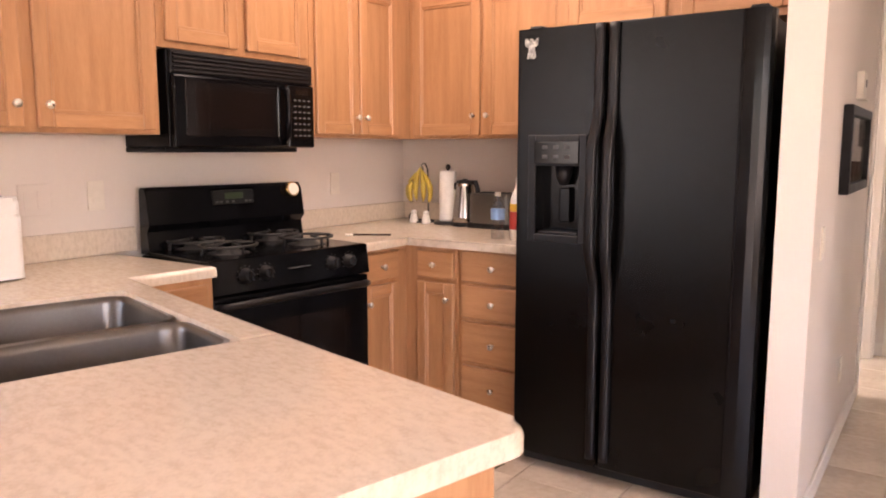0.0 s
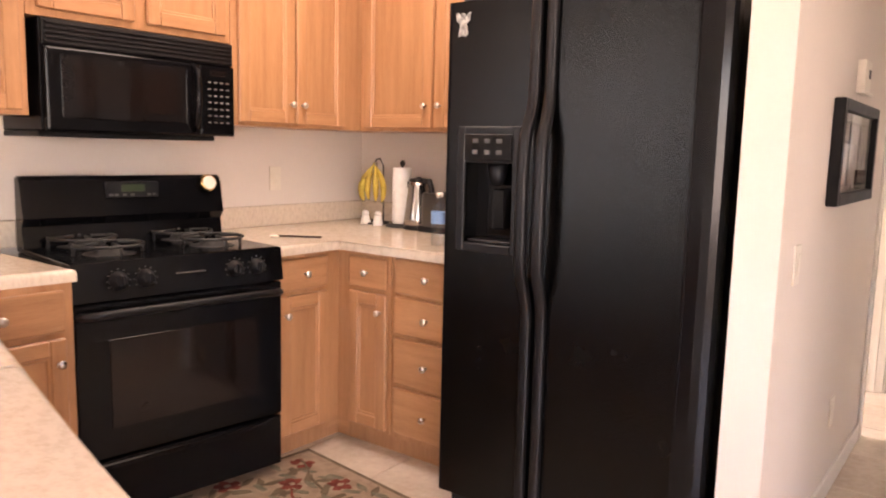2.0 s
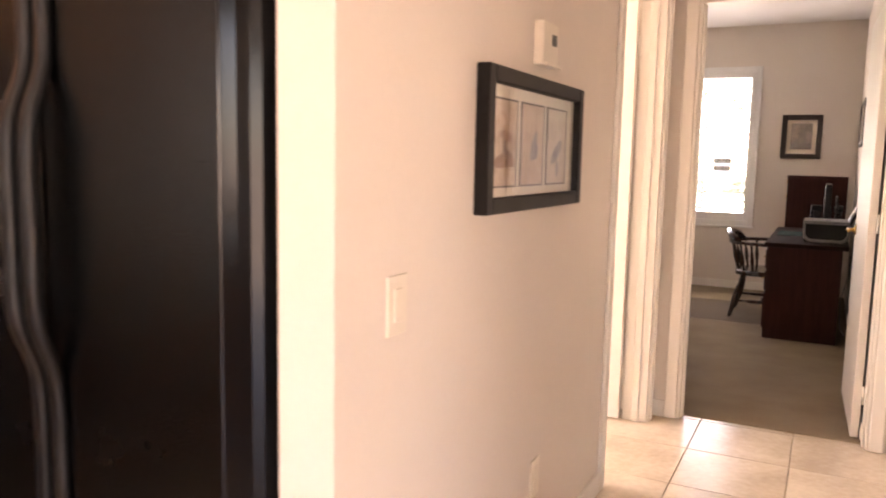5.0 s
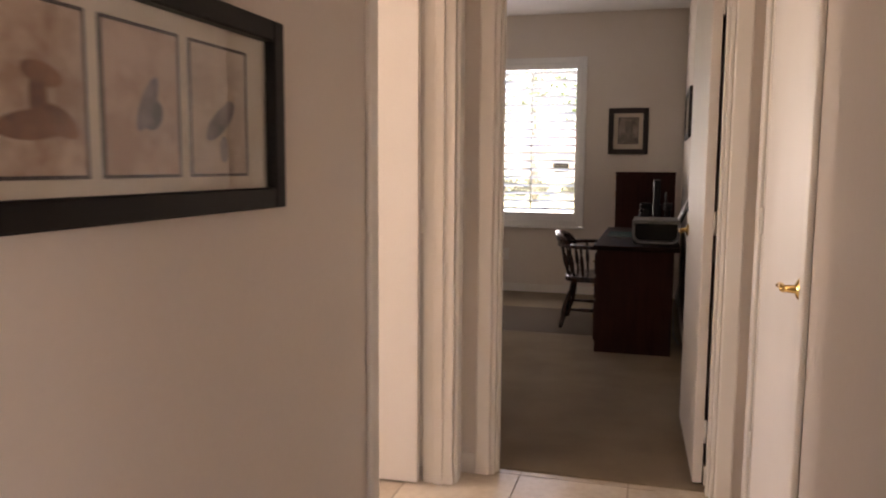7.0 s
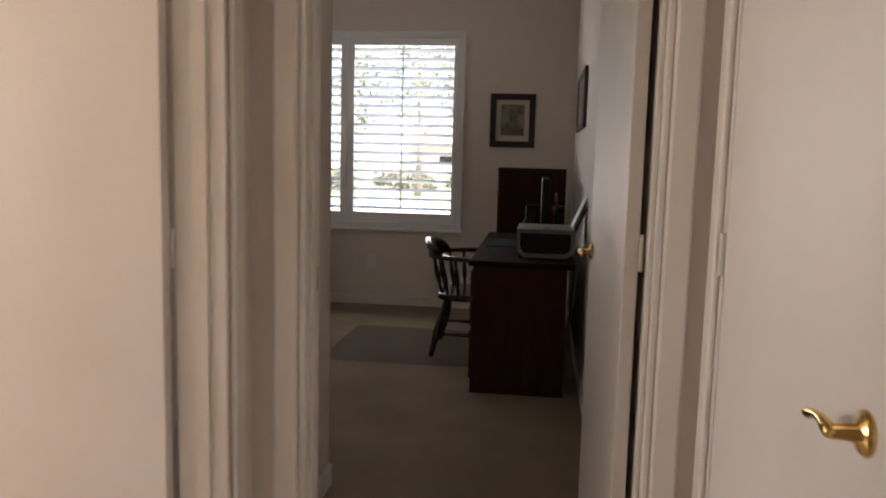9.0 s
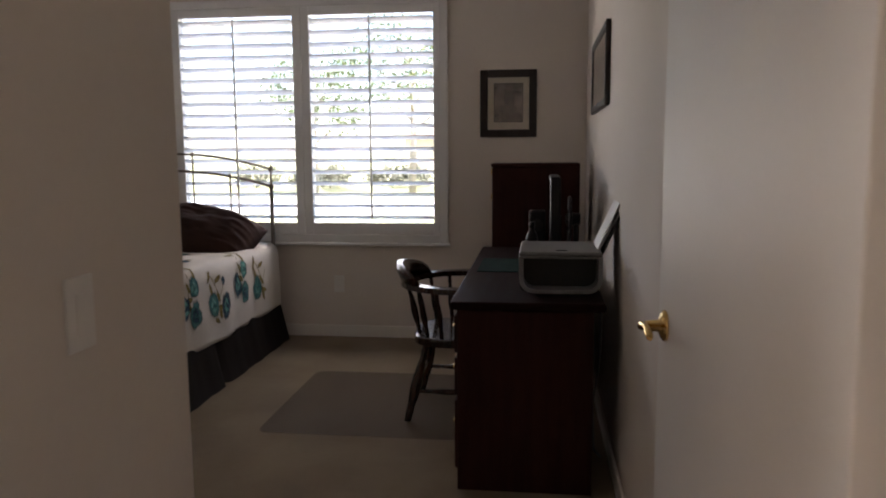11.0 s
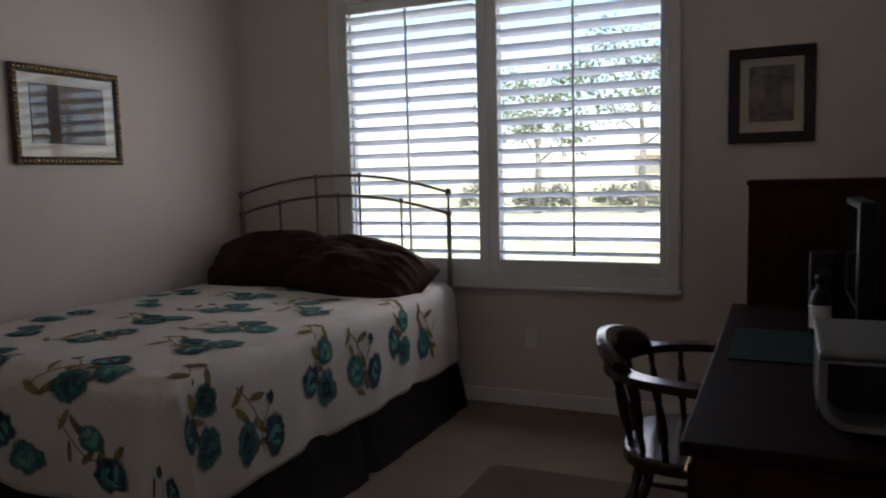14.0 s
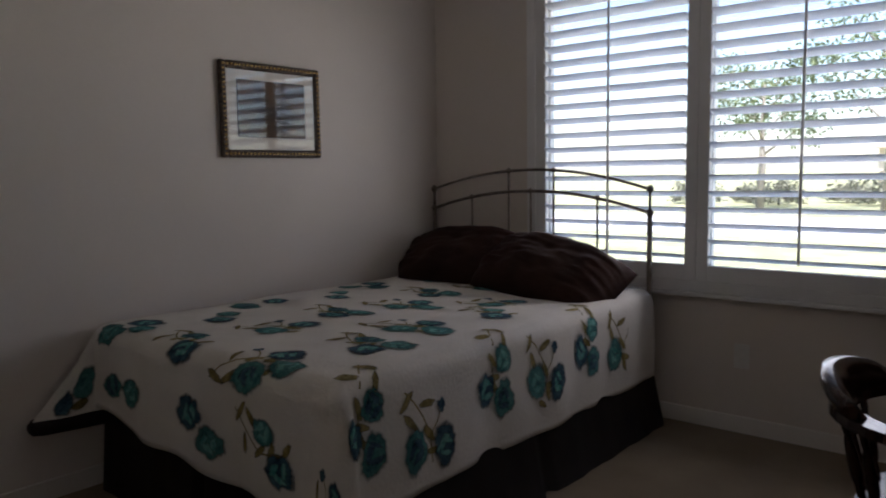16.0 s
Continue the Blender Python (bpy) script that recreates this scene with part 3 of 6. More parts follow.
part("top", slab(bmesh.new(), [(WX + 0.002, 0.815), (BX + EDGE, 0.815), (BX + EDGE, BYF - EDGE), (-1.115, BYF - EDGE), (-1.115, WY - 0.002), (WX + 0.002, WY - 0.002)], CT - 0.04, CT, 0.014, 3), M["laminate"], wt)
part("backsplash", cbox(0.004, WX + 0.001, WX + 0.02, 0.92, WY - 0.002, CT, CT + 0.10), M["laminate"], wt)
part("backsplash", cbox(0.004, WX + 0.021, -1.115, WY - 0.02, WY - 0.001, CT, CT + 0.10), M["laminate"], wt)

# peninsula: local x along its kitchen edge, local -y towards the living side
PEN = pose(-1.868, -0.256, 0, 0, 0, -14.6)
PL, PD = 1.798, 1.06
pen = thing("peninsula_worktop", PEN, "speckled beige laminate peninsula worktop with rounded corner", "worktop")
SX0, SX1, SY0, SY1 = 0.25, 1.04, -0.60, -0.10


bm = bmesh.new()
# four plates round the sink, with the free edges rolled
def rolled(bm, outline, free):
    lo = [bm.verts.new((x, y, CT - 0.04)) for x, y in outline]
    hi = [bm.verts.new((x, y, CT)) for x, y in outline]
    n = len(outline)
    bm.faces.new(lo[::-1])
    bm.faces.new(hi)
    es = []
    for i in range(n):
        bm.faces.new((lo[i], lo[(i + 1) % n], hi[(i + 1) % n], hi[i]))
        if free(outline[i]) and free(outline[(i + 1) % n]):
            es.append(bm.edges.get((hi[i], hi[(i + 1) % n])))
    bmesh.ops.bevel(bm, geom=es, offset=0.018, segments=4, affect="EDGES", profile=0.5)


rolled(bm, rounded(SX1 - 0.03, -PD, PL, 0.0, 0.05, 6, (1, 0, 0, 1)), lambda p: p[1] > -0.06 or p[0] > PL - 0.06 or p[1] < -PD + 0.06)
part("top", bm, M["laminate"], pen)
bm = bmesh.new()
rolled(bm, [(SX1 - 0.03, SY1), (SX1 - 0.03, 0.0), (0.0, 0.0), (-0.0, SY1)], lambda p: p[1] > -0.001)
box(bm, -0.55, SX1 - 0.03, -PD, SY0, CT - 0.04, CT)
box(bm, -0.55, SX0, SY0, SY1, CT - 0.04, CT)
part("top_section", bm, M["laminate"], pen)
for b in ((PL - 0.06, PL - 0.04, -PD + 0.30, -0.05), (0.0, PL - 0.0605, -0.07, -0.05), (0.0, PL - 0.0605, -PD + 0.30, -PD + 0.32)):
    part("side_panel", cbox(0.003, *b, 0.0, CT - 0.0405), M["oak_v"], pen, "honey oak peninsula panel")
# left run of worktop between range and peninsula
wl = thing("worktop_left", pose(0, 0, 0), "speckled beige laminate worktop between range and peninsula", "worktop")
part("top", slab(bmesh.new(), [(WX + 0.002, -1.75), (-2.05, -1.75), (-1.90, -0.30), (BX + EDGE - 0.055, -0.284), (BX + EDGE - 0.02, 0.05), (WX + 0.002, 0.05)], CT - 0.04, CT - 0.0006, 0.014, 3), M["laminate"], wl)
part("backsplash", cbox(0.004, WX + 0.001, WX + 0.02, -1.75, 0.14, CT, CT + 0.10), M["laminate"], wl)

# double-bowl sink let into the peninsula
sink = thing("double_sink", PEN, "undermount stainless steel double-bowl kitchen sink", "sink")


def bowl(bm, x0, y0, x1, y1, z_top, depth, r):
    n = 6
    rings = []
    for z, inset, rr in ((z_top, 0.0, r), (z_top - 0.02, 0.004, r), (z_top - depth + 0.03, 0.012, r), (z_top - depth + 0.008, 0.022, r * 0.9), (z_top - depth, 0.05, r * 0.7)):
        rings.append([bm.verts.new((x, y, z)) for x, y in rounded(x0 + inset, y0 + inset, x1 - inset, y1 - inset, rr, n)])
    for a, b in zip(rings, rings[1:]):
        for i in range(len(a)):
            j = (i + 1) % len(a)
            f = bm.faces.new((a[i], a[j], b[j], b[i]))
            f.smooth = True
    bm.faces.new(rings[-1])
    outer_ring = [bm.verts.new((x, y, z_top)) for x, y in rounded(x0 - 0.012, y0 - 0.012, x1 + 0.012, y1 + 0.012, r + 0.012, n)]
    for i in range(len(outer_ring)):
        j = (i + 1) % len(outer_ring)
        bm.faces.new((outer_ring[i], outer_ring[j], rings[0][j], rings[0][i]))


mid = 0.685
for x0, x1 in ((SX0 + 0.012, mid - 0.014), (mid + 0.014, SX1 - 0.045)):
    bm = bmesh.new()
    bowl(bm, x0, SY0 + 0.01, x1, SY1 - 0.01, CT - 0.012, 0.19, 0.055)
    b_ = part("bowl", bm, M["steel"], sink)
    bm = bmesh.new()
    lathe(bm, [(0.045, 0), (0.045, 0.003), (0.035, 0.004), (0.03, 0.001)], 18, ((x0 + x1) / 2, (SY0 + SY1) / 2, CT - 0.2015))
    part("drain", bm, M["steel"], b_)


# ---- range ----
def build_range():
    r = thing("gas_range", pose(BX - 0.028, 0.045, 0, 0, 0, 82.5), "black freestanding gas range with four burners", "range")
    W, D = 0.765, 0.50
    part("body", cbox(0.004, 0.003, W - 0.003, 0.03, D, 0.03, 0.895), M["black_gloss"], r)
    for x in (0.05, W - 0.05):
        bm = bmesh.new()
        lathe(bm, [(0.02, 0), (0.02, 0.035)], 10, (x, 0.10, 0))
        part("foot", bm, M["rubber"], r)
    bm = bmesh.new()
    box(bm, 0, W, -0.005, D - 0.07, 0.895, 0.915, bevel=0.006, seg=2)
    part("cooktop", bm, M["black_gloss"], r)
    # sloping control panel
    bm = bmesh.new()
    prof = [(-0.028, 0.79), (-0.012, 0.912), (0.05, 0.912), (0.05, 0.79)]
    a, b = ([bm.verts.new((x, y, z)) for y, z in prof] for x in (0, W))
    for i in range(4):
        bm.faces.new((a[i], a[(i + 1) % 4], b[(i + 1) % 4], b[i]))
    bm.faces.new(a[::-1])
    bm.faces.new(b)
    panel = part("control_panel", bm, M["black_gloss"], r)
    out = Vector((0, -1, 0.13)).normalized()
    for x in (0.145, 0.235, 0.565, 0.655):
        bm = bmesh.new()
        at = Vector((x, -0.021, 0.85))
        lathe(bm, [(0.031, 0), (0.031, 0.004), (0.024, 0.008), (0.021, 0.026), (0.017, 0.030)], 18, at, turned_to(out))
        k = part("dial", bm, M["black_plastic"], panel)
        bm = bmesh.new()
        box(bm, x - 0.005, x + 0.005, -0.062, -0.03, 0.835, 0.872, bevel=0.003)
        part("grip", bm, M["black_plastic"], k)
        bm = bmesh.new()
        for s in range(9):
            an = radians(-120 + 30 * s)
            px, pz = x + 0.038 * math.sin(an), 0.85 + 0.038 * math.cos(an)
            box(bm, px - 0.002, px + 0.002, -0.0225 + (pz - 0.85) * 0.13 - 0.002, -0.0215 + (pz - 0.85) * 0.13, pz - 0.002, pz + 0.002)
        part("tick_marks", bm, M["legend"], k)
    part("label_strip", cbox(0, 0.34, 0.45, -0.0235, -0.0215, 0.853, 0.857), M["legend"], panel)
    # oven door with window and handle
    d = part("oven_door", cbox(0.006, 0.004, W - 0.004, -0.022, 0.03, 0.262, 0.782, seg=2), M["black_gloss"], r)
    part("window", cbox(0.001, 0.11, W - 0.11, -0.0245, -0.021, 0.36, 0.66), M["oven_window"], d)
    bm = bmesh.new()
    pts = [(0.02, -0.022, 0.745), (0.03, -0.05, 0.748), (0.06, -0.062, 0.75)] + [(x, -0.064, 0.752) for x in np.linspace(0.12, W - 0.12, 6)] + [(W - 0.06, -0.062, 0.75), (W - 0.03, -0.05, 0.748), (W - 0.02, -0.022, 0.745)]
    tube(bm, pts, 0.014, 10)
    part("handle", bm, M["black_plastic"], d)
    dr = part("drawer", cbox(0.006, 0.004, W - 0.004, -0.018, 0.03, 0.055, 0.252, seg=2), M["black_gloss"], r)
    part("pull_lip", cbox(0.004, 0.06, W - 0.06, -0.03, -0.016, 0.225, 0.245), M["black_gloss"], dr)
    # backguard with curved face
    bm = bmesh.new()
    prof = [(D - 0.075, 0.90), (D - 0.060, 0.99), (D - 0.085, 1.02), (D - 0.080, 1.045), (D - 0.060, 1.155), (D - 0.05, 1.168), (D - 0.01, 1.168), (D - 0.005, 0.90)]
    a, b = ([bm.verts.new((x, y, z)) for y, z in prof] for x in (0, W))
    n = len(prof)
    for i in range(n):
        bm.faces.new((a[i], a[(i + 1) % n], b[(i + 1) % n], b[i]))
    bm.faces.new(a[::-1])
    bm.faces.new(b)
    bmesh.ops.bevel(bm, geom=[e for e in bm.edges if abs(e.verts[0].co.x - e.verts[1].co.x) < 1e-5 and e.verts[0].co.z > 1.1 and e.verts[1].co.z > 1.1], offset=0.006, segments=2, affect="EDGES")
    bg = part("backguard", bm, M["black_gloss"], r)
    yb = D - 0.077
    part("clock_panel", cbox(0.002, 0.29, 0.49, yb - 0.004, yb + 0.02, 1.085, 1.145), M["black_plastic"], bg)
    part("clock_display", cbox(0.001, 0.345, 0.435, yb - 0.0055, yb - 0.003, 1.108, 1.135), M["display"], bg)
    for i in range(6):
        x = 0.30 + (0.02 * i if i < 2 else 0) + (0.145 + 0.02 * (i - 2) if 2 <= i < 4 else 0) + (0.05 + 0.03 * (i - 4) if i >= 4 else 0)
        part("button", cbox(0.0005, x, x + 0.014, yb - 0.0055, yb - 0.003, 1.092, 1.101), M["legend"], bg)
    bm = bmesh.new()
    lathe(bm, [(0.034, 0), (0.036, 0.008), (0.033, 0.020), (0.030, 0.021)], 22, (W - 0.065, yb + 0.006, 1.135), turned_to((0, -1, 0.18)))
    t = part("kitchen_timer", bm, M["brass"], bg, "round magnetic kitchen timer")
    bm = bmesh.new()
    lathe(bm, [(0.028, 0), (0.028, 0.002)], 22, (W - 0.065, yb - 0.015, 1.139), turned_to((0, -1, 0.18)))
    part("timer_face", bm, M["matboard"], t)
    # burners and grates
    for bx_, by_ in ((0.19, 0.16), (0.575, 0.16), (0.19, 0.40), (0.575, 0.40)):
        bm = bmesh.new()
        lathe(bm, [(0.085, 0), (0.08, 0.003), (0.05, 0.004), (0.046, 0.012), (0.042, 0.012), (0.04, 0.02), (0.01, 0.023)], 20, (bx_, by_, 0.915))
        part("burner", bm, M["iron"], r)
        bm = bmesh.new()
        sq = [(bx_ + 0.10 * math.cos(radians(a)) * 1.15, by_ + 0.10 * math.sin(radians(a)), 0.948) for a in range(0, 360, 15)]
        tube(bm, sq, 0.006, 6, closed=True)
        for a in (0, 90, 180, 270):
            ca, sa = math.cos(radians(a)), math.sin(radians(a))
            tube(bm, [(bx_ + ca * 0.115, by_ + sa * 0.10, 0.948), (bx_ + ca * 0.03, by_ + sa * 0.03, 0.953)], 0.006, 6)
            tube(bm, [(bx_ + ca * 0.118, by_ + sa * 0.102, 0.916), (bx_ + ca * 0.115, by_ + sa * 0.10, 0.948)], 0.006, 6)
        part("grate", bm, M["iron"], r)


build_range()


def build_microwave():
    x0 = 0.118
    m = thing("over_range_microwave", pose(UX + 0.005, x0, 0, 0, 0, 90), "black over-range microwave oven under the short cabinet", "microwave")
    W, D, z0, z1 = 0.765, UX - WX, 1.315, 1.698
    body = bmesh.new()
    box(body, 0.0, W, 0.0, D - 0.0, z0 + 0.012, z1, bevel=0.004)
    part("body", body, M["black_gloss"], m)
    part("base_plate", cbox(0.004, -0.0, W - 0.06, 0.03, D, z0 - 0.008, z0 + 0.0115), M["black_plastic"], m)
    g = part("vent_grille", cbox(0.004, 0.004, W - 0.004, -0.018, 0.0, z1 - 0.09, z1 - 0.004), M["black_plastic"], m)
    for i in range(5):
        part("slat", cbox(0.002, 0.012, W - 0.012, -0.026, -0.016, z1 - 0.086 + i * 0.016, z1 - 0.077 + i * 0.016), M["black_plastic"], g)
    d = part("door", cbox(0.008, 0.004, 0.595, -0.03, 0.0, z0 + 0.012, z1 - 0.094, seg=2), M["black_gloss"], m)
    part("door_frame", cbox(0.004, 0.055, 0.535, -0.033, -0.029, z0 + 0.055, z1 - 0.115), M["black_glass"], d)
    part("window", cbox(0.001, 0.10, 0.50, -0.0345, -0.0325, z0 + 0.085, z1 - 0.14), M["oven_window"], d)
    bm = bmesh.new()
    pts = [(0.565, -0.028, z0 + 0.03), (0.565, -0.058, z0 + 0.06), (0.565, -0.066, z0 + 0.14), (0.565, -0.066, z0 + 0.19), (0.565, -0.056, z1 - 0.125), (0.565, -0.028, z1 - 0.105)]
    tube(bm, pts, 0.012, 10)
    part("handle", bm, M["black_gloss"], d)
    cp = part("control_panel", cbox(0.006, 0.600, W - 0.004, -0.028, 0.0, z0 + 0.012, z1 - 0.094), M["black_gloss"], m)
    part("display", cbox(0.001, 0.645, 0.72, -0.0297, -0.0275, z1 - 0.135, z1 - 0.115), M["oven_window"], cp)
    for r_ in range(7):
        for q in range(4):
            x, z = 0.632 + 0.028 * q, z1 - 0.165 - 0.026 * r_
            part("button", cbox(0.0005, x, x + 0.016, -0.0292, -0.0275, z, z + 0.006), M["legend"], cp)


build_microwave()


def build_fridge():
    X0, X1, Z1 = -1.10, -0.16, 1.785
    f = thing("refrigerator", pose(X0, 1.0, 0), "black side-by-side refrigerator with ice dispenser", "refrigerator")
    W = X1 - X0
    gap = 0.372
    part("body", cbox(0.01, 0.012, W - 0.012, 0.085, WY - 1.0 - 0.06, 0.02, Z1 - 0.01), M["black_plastic"], f)
    part("kick_grille", cbox(0.004, 0.02, W - 0.02, 0.05, 0.09, 0.012, 0.085), M["black_plastic"], f)
    # freezer door with the dispenser bay cut in
    dx0, dx1, dz0, dz1 = 0.085, 0.275, 0.985, 1.255
    bm = bmesh.new()
    for b in ((0, dx0, 0.065, Z1), (dx1, gap - 0.004, 0.065, Z1), (dx0, dx1, 0.065, dz0), (dx0, dx1, dz1, Z1)):
        box(bm, b[0], b[1], 0.0, 0.08, b[2], b[3])
    bmesh.ops.remove_doubles(bm, verts=bm.verts, dist=1e-5)
    fz = part("freezer_door", bm, M["fridge"], f)
    part("edge_strip", cbox(0.012, -0.004, 0.014, -0.003, 0.08, 0.064, Z1 + 0.001, seg=2), M["black_gloss"], fz)
    bay = bmesh.new()
    box(bay, dx0, dx1, 0.07, 0.078, dz0, dz1)
    part("dispenser_back", bay, M["black_gloss"], fz)
    bm = bmesh.new()
    for b in ((0.055, dx0, 0.955, 1.375), (dx1, 0.305, 0.955, 1.375), (dx0, dx1, 0.955, dz0), (dx0, dx1, dz1, 1.375)):
        box(bm, b[0], b[1], -0.014, 0.001, b[2], b[3], bevel=0.003)
    bz = part("dispenser_bezel", bm, M["black_plastic"], fz)
    part("dispenser_panel", cbox(0.004, dx0 + 0.0, dx1 - 0.0, -0.018, -0.013, 1.262, 1.352), M["black_gloss"], bz)
    for r_ in range(2):
        for q in range(3):
            part("button", cbox(0.002, dx0 + 0.035 + 0.047 * q, dx0 + 0.058 + 0.047 * q, -0.021, -0.017, 1.283 + 0.037 * r_, 1.298 + 0.037 * r_), M["legend"], bz)
    bm = bmesh.new()
    lathe(bm, [(0.035, 0), (0.028, -0.05), (0.016, -0.075)], 16, (0.19, 0.035, dz1))
    part("chute", bm, M["black_plastic"], bz)
    part("paddle", cbox(0.006, 0.165, 0.215, 0.045, 0.055, 1.03, 1.17), M["black_gloss"], bz)
    part("drip_tray", cbox(0.003, dx0 + 0.01, dx1 - 0.01, 0.0, 0.07, dz0, dz0 + 0.012), M["black_plastic"], bz)
    rd = part("fridge_door", cbox(0.004, gap + 0.004, W - 0.085, 0.0, 0.08, 0.065, Z1), M["fridge"], f)
    # rounded hinge-side edge
    bm = bmesh.new()
    pr = [(W - 0.086, 0.0), (W - 0.05, 0.003), (W - 0.026, 0.010), (W - 0.008, 0.022), (W, 0.045), (W, 0.08), (W - 0.086, 0.08)]
    slab(bm, pr, 0.065, Z1)
    part("door_edge", bm, M["black_gloss"], rd)
    part("edge_strip", cbox(0.003, W - 0.094, W - 0.084, -0.004, 0.01, 0.065, Z1), M["black_gloss"], rd)
    for i, x in enumerate((gap - 0.026, gap + 0.030)):
        s = -1 if i == 0 else 1
        bm = bmesh.new()
        rings = []
        for z in np.linspace(0.10, Z1 - 0.004, 60):
            bulge = 1 / (1 + math.exp(-(z - 0.86) * 34)) * 1 / (1 + math.exp((z - 1.385) * 34))
            cx, cy = x + s * 0.004 * bulge, -0.010 - 0.048 * bulge
            w, d = 0.0185 + 0.002 * bulge, 0.013 + 0.003 * bulge
            rings.append([bm.verts.new((cx + math.copysign(abs(math.cos(a)) ** 0.75, math.cos(a)) * w, cy + math.copysign(abs(math.sin(a)) ** 0.75, math.sin(a)) * d, z)) for a in np.linspace(0, 2 * math.pi, 15)[:-1]])
        for a, c in zip(rings, rings[1:]):
            for k in range(14):
                bm.faces.new((a[k], a[(k + 1) % 14], c[(k + 1) % 14], c[k])).smooth = True
        bm.faces.new(rings[0][::-1])
        bm.faces.new(rings[-1])
        part("handle", bm, M["black_plastic"], fz if i == 0 else rd)
    for x in (0.03, W - 0.08):
        part("hinge_cover", cbox(0.005, x, x + 0.06, 0.03, 0.12, Z1 - 0.002, Z1 + 0.015), M["black_plastic"], f)


build_fridge()


# ---- bedroom ----
# window with plantation shutters
win = thing("window_1", pose(0, BY, 0), "wide window behind white louvred shutters", "window")
win["kind"] = "structure"
FX0, FX1, FZ0, FZ1 = -1.86, 0.06, 0.655, 2.25
PZ0, PZ1 = 0.785, 2.14
bm = bmesh.new()
for b in ((FX0, FX0 + 0.055, FZ0, FZ1), (FX1 - 0.055, FX1, FZ0, FZ1), (FX0 + 0.055, FX1 - 0.055, FZ0, FZ0 + 0.055), (FX0 + 0.055, FX1 - 0.055, FZ1 - 0.055, FZ1)):
    box(bm, b[0], b[1], -0.03, 0.0, b[2], b[3], bevel=0.006, seg=2)
box(bm, FX0 - 0.012, FX1 + 0.012, -0.04, 0.0, FZ0 - 0.02, FZ0, bevel=0.004)
part("window_frame", bm, M["shutter"], win)


def louver_mesh(w):
    bm = bmesh.new()
    prof = [(0.0435 * math.cos(a), 0.0055 * math.sin(a)) for a in np.linspace(0, 2 * math.pi, 11)[:-1]]
    a, b = ([bm.verts.new((x, y, z)) for y, z in prof] for x in (0, w))
    n = len(prof)
    for i in range(n):
        bm.faces.new((a[i], a[(i + 1) % n], b[(i + 1) % n], b[i]))
    bm.faces.new(a[::-1])
    bm.faces.new(b)
    return mesh_from("louver", bm, M["louver"])


for x0, x1, s0, s1 in ((-1.741, -0.964, -1.805, -0.908), (-0.850, -0.033, -0.906, 0.005)):
    bm = bmesh.new()
    for b in ((s0, x0, FZ0 + 0.055, FZ1 - 0.055), (x1, s1, FZ0 + 0.055, FZ1 - 0.055), (x0, x1, FZ0 + 0.055, PZ0), (x0, x1, PZ1, FZ1 - 0.055)):
        box(bm, b[0], b[1], -0.026, 0.004, b[2], b[3], bevel=0.003)
    sp = part("shutter_panel", bm, M["shutter"], win)
    me = louver_mesh(x1 - x0 - 0.004)
    N = 18
    step = (PZ1 - PZ0) / N
    for i in range(N):
        piece("louver", me, sp, pose(x0 + 0.002, -0.008, PZ0 + step * (i + 0.5), -18))
    part("tilt_rod", cbox(0.002, (x0 + x1) / 2 - 0.006, (x0 + x1) / 2 + 0.006, -0.068, -0.056, PZ0 + 0.03, PZ1 - 0.015), M["shutter"], sp)
bm = bmesh.new()
for b in ((WL, WL + 0.05, WZ0, WZ1), (WR - 0.05, WR, WZ0, WZ1), (-0.925, -0.875, WZ0, WZ1), (WL + 0.05, WR - 0.05, WZ0, WZ0 + 0.05), (WL + 0.05, WR - 0.05, WZ1 - 0.05, WZ1)):
    box(bm, b[0], b[1], 0.09, 0.13, b[2], b[3], bevel=0.003)
part("sash", bm, M["white_plastic"], win)
pane = part("pane", cbox(0, WL + 0.03, WR - 0.03, 0.108, 0.112, WZ0 + 0.03, WZ1 - 0.03), M["window_glass"], win)
pane.visible_shadow = False

# bed
X0, X1, Y0, Y1, ZT = -2.465, -1.075, 6.04, 8.10, 0.665
bed = thing("bed", pose((X0 + X1) / 2, (Y0 + Y1) / 2, 0), "full bed with pewter metal headboard and dark skirt", "bed")
bx, by = -(X0 + X1) / 2, -(Y0 + Y1) / 2
OFF = Vector((bx, by, 0))


def moved(bm, d):
    bmesh.ops.translate(bm, verts=bm.verts, vec=d)
    return bm


part("mattress", moved(cbox(0.05, X0 + 0.01, X1 - 0.02, Y0 + 0.03, Y1, 0.40, ZT - 0.02, seg=3), OFF), M["linen"], bed)
part("box_spring", moved(cbox(0.02, X0 + 0.01, X1 - 0.03, Y0 + 0.04, Y1, 0.20, 0.40), OFF), M["skirt"], bed)


def skirt_sheet(p, q, flare):
    """A hanging skirt with soft pleats, from the floor to z = 0.42."""
    bm = bmesh.new()
    p, q = Vector(p), Vector(q)
    d = (q - p)
    nrm = Vector((d.y, -d.x, 0)).normalized()
    n = 90
    cols = []
    for i in range(n + 1):
        f = i / n
        w = 0.0025 * math.sin(f * d.length * 22) + 0.0012 * math.sin(f * d.length * 51 + 1)
        if abs(f - 0.5) < 0.012:
            w -= 0.02
        cols.append([bm.verts.new(p + d * f + nrm * (w * k + flare * g) + Vector((0, 0, z))) for z, k, g in ((0.008, 1.6, 1.0), (0.15, 1.2, 0.62), (0.30, 0.7, 0.22), (0.42, 0.2, 0.0))])
    for a, b in zip(cols, cols[1:]):
        for k in range(3):
            bm.faces.new((a[k], b[k], b[k + 1], a[k + 1])).smooth = True
    bmesh.ops.solidify(bm, geom=bm.faces[:], thickness=0.004)
    return bm


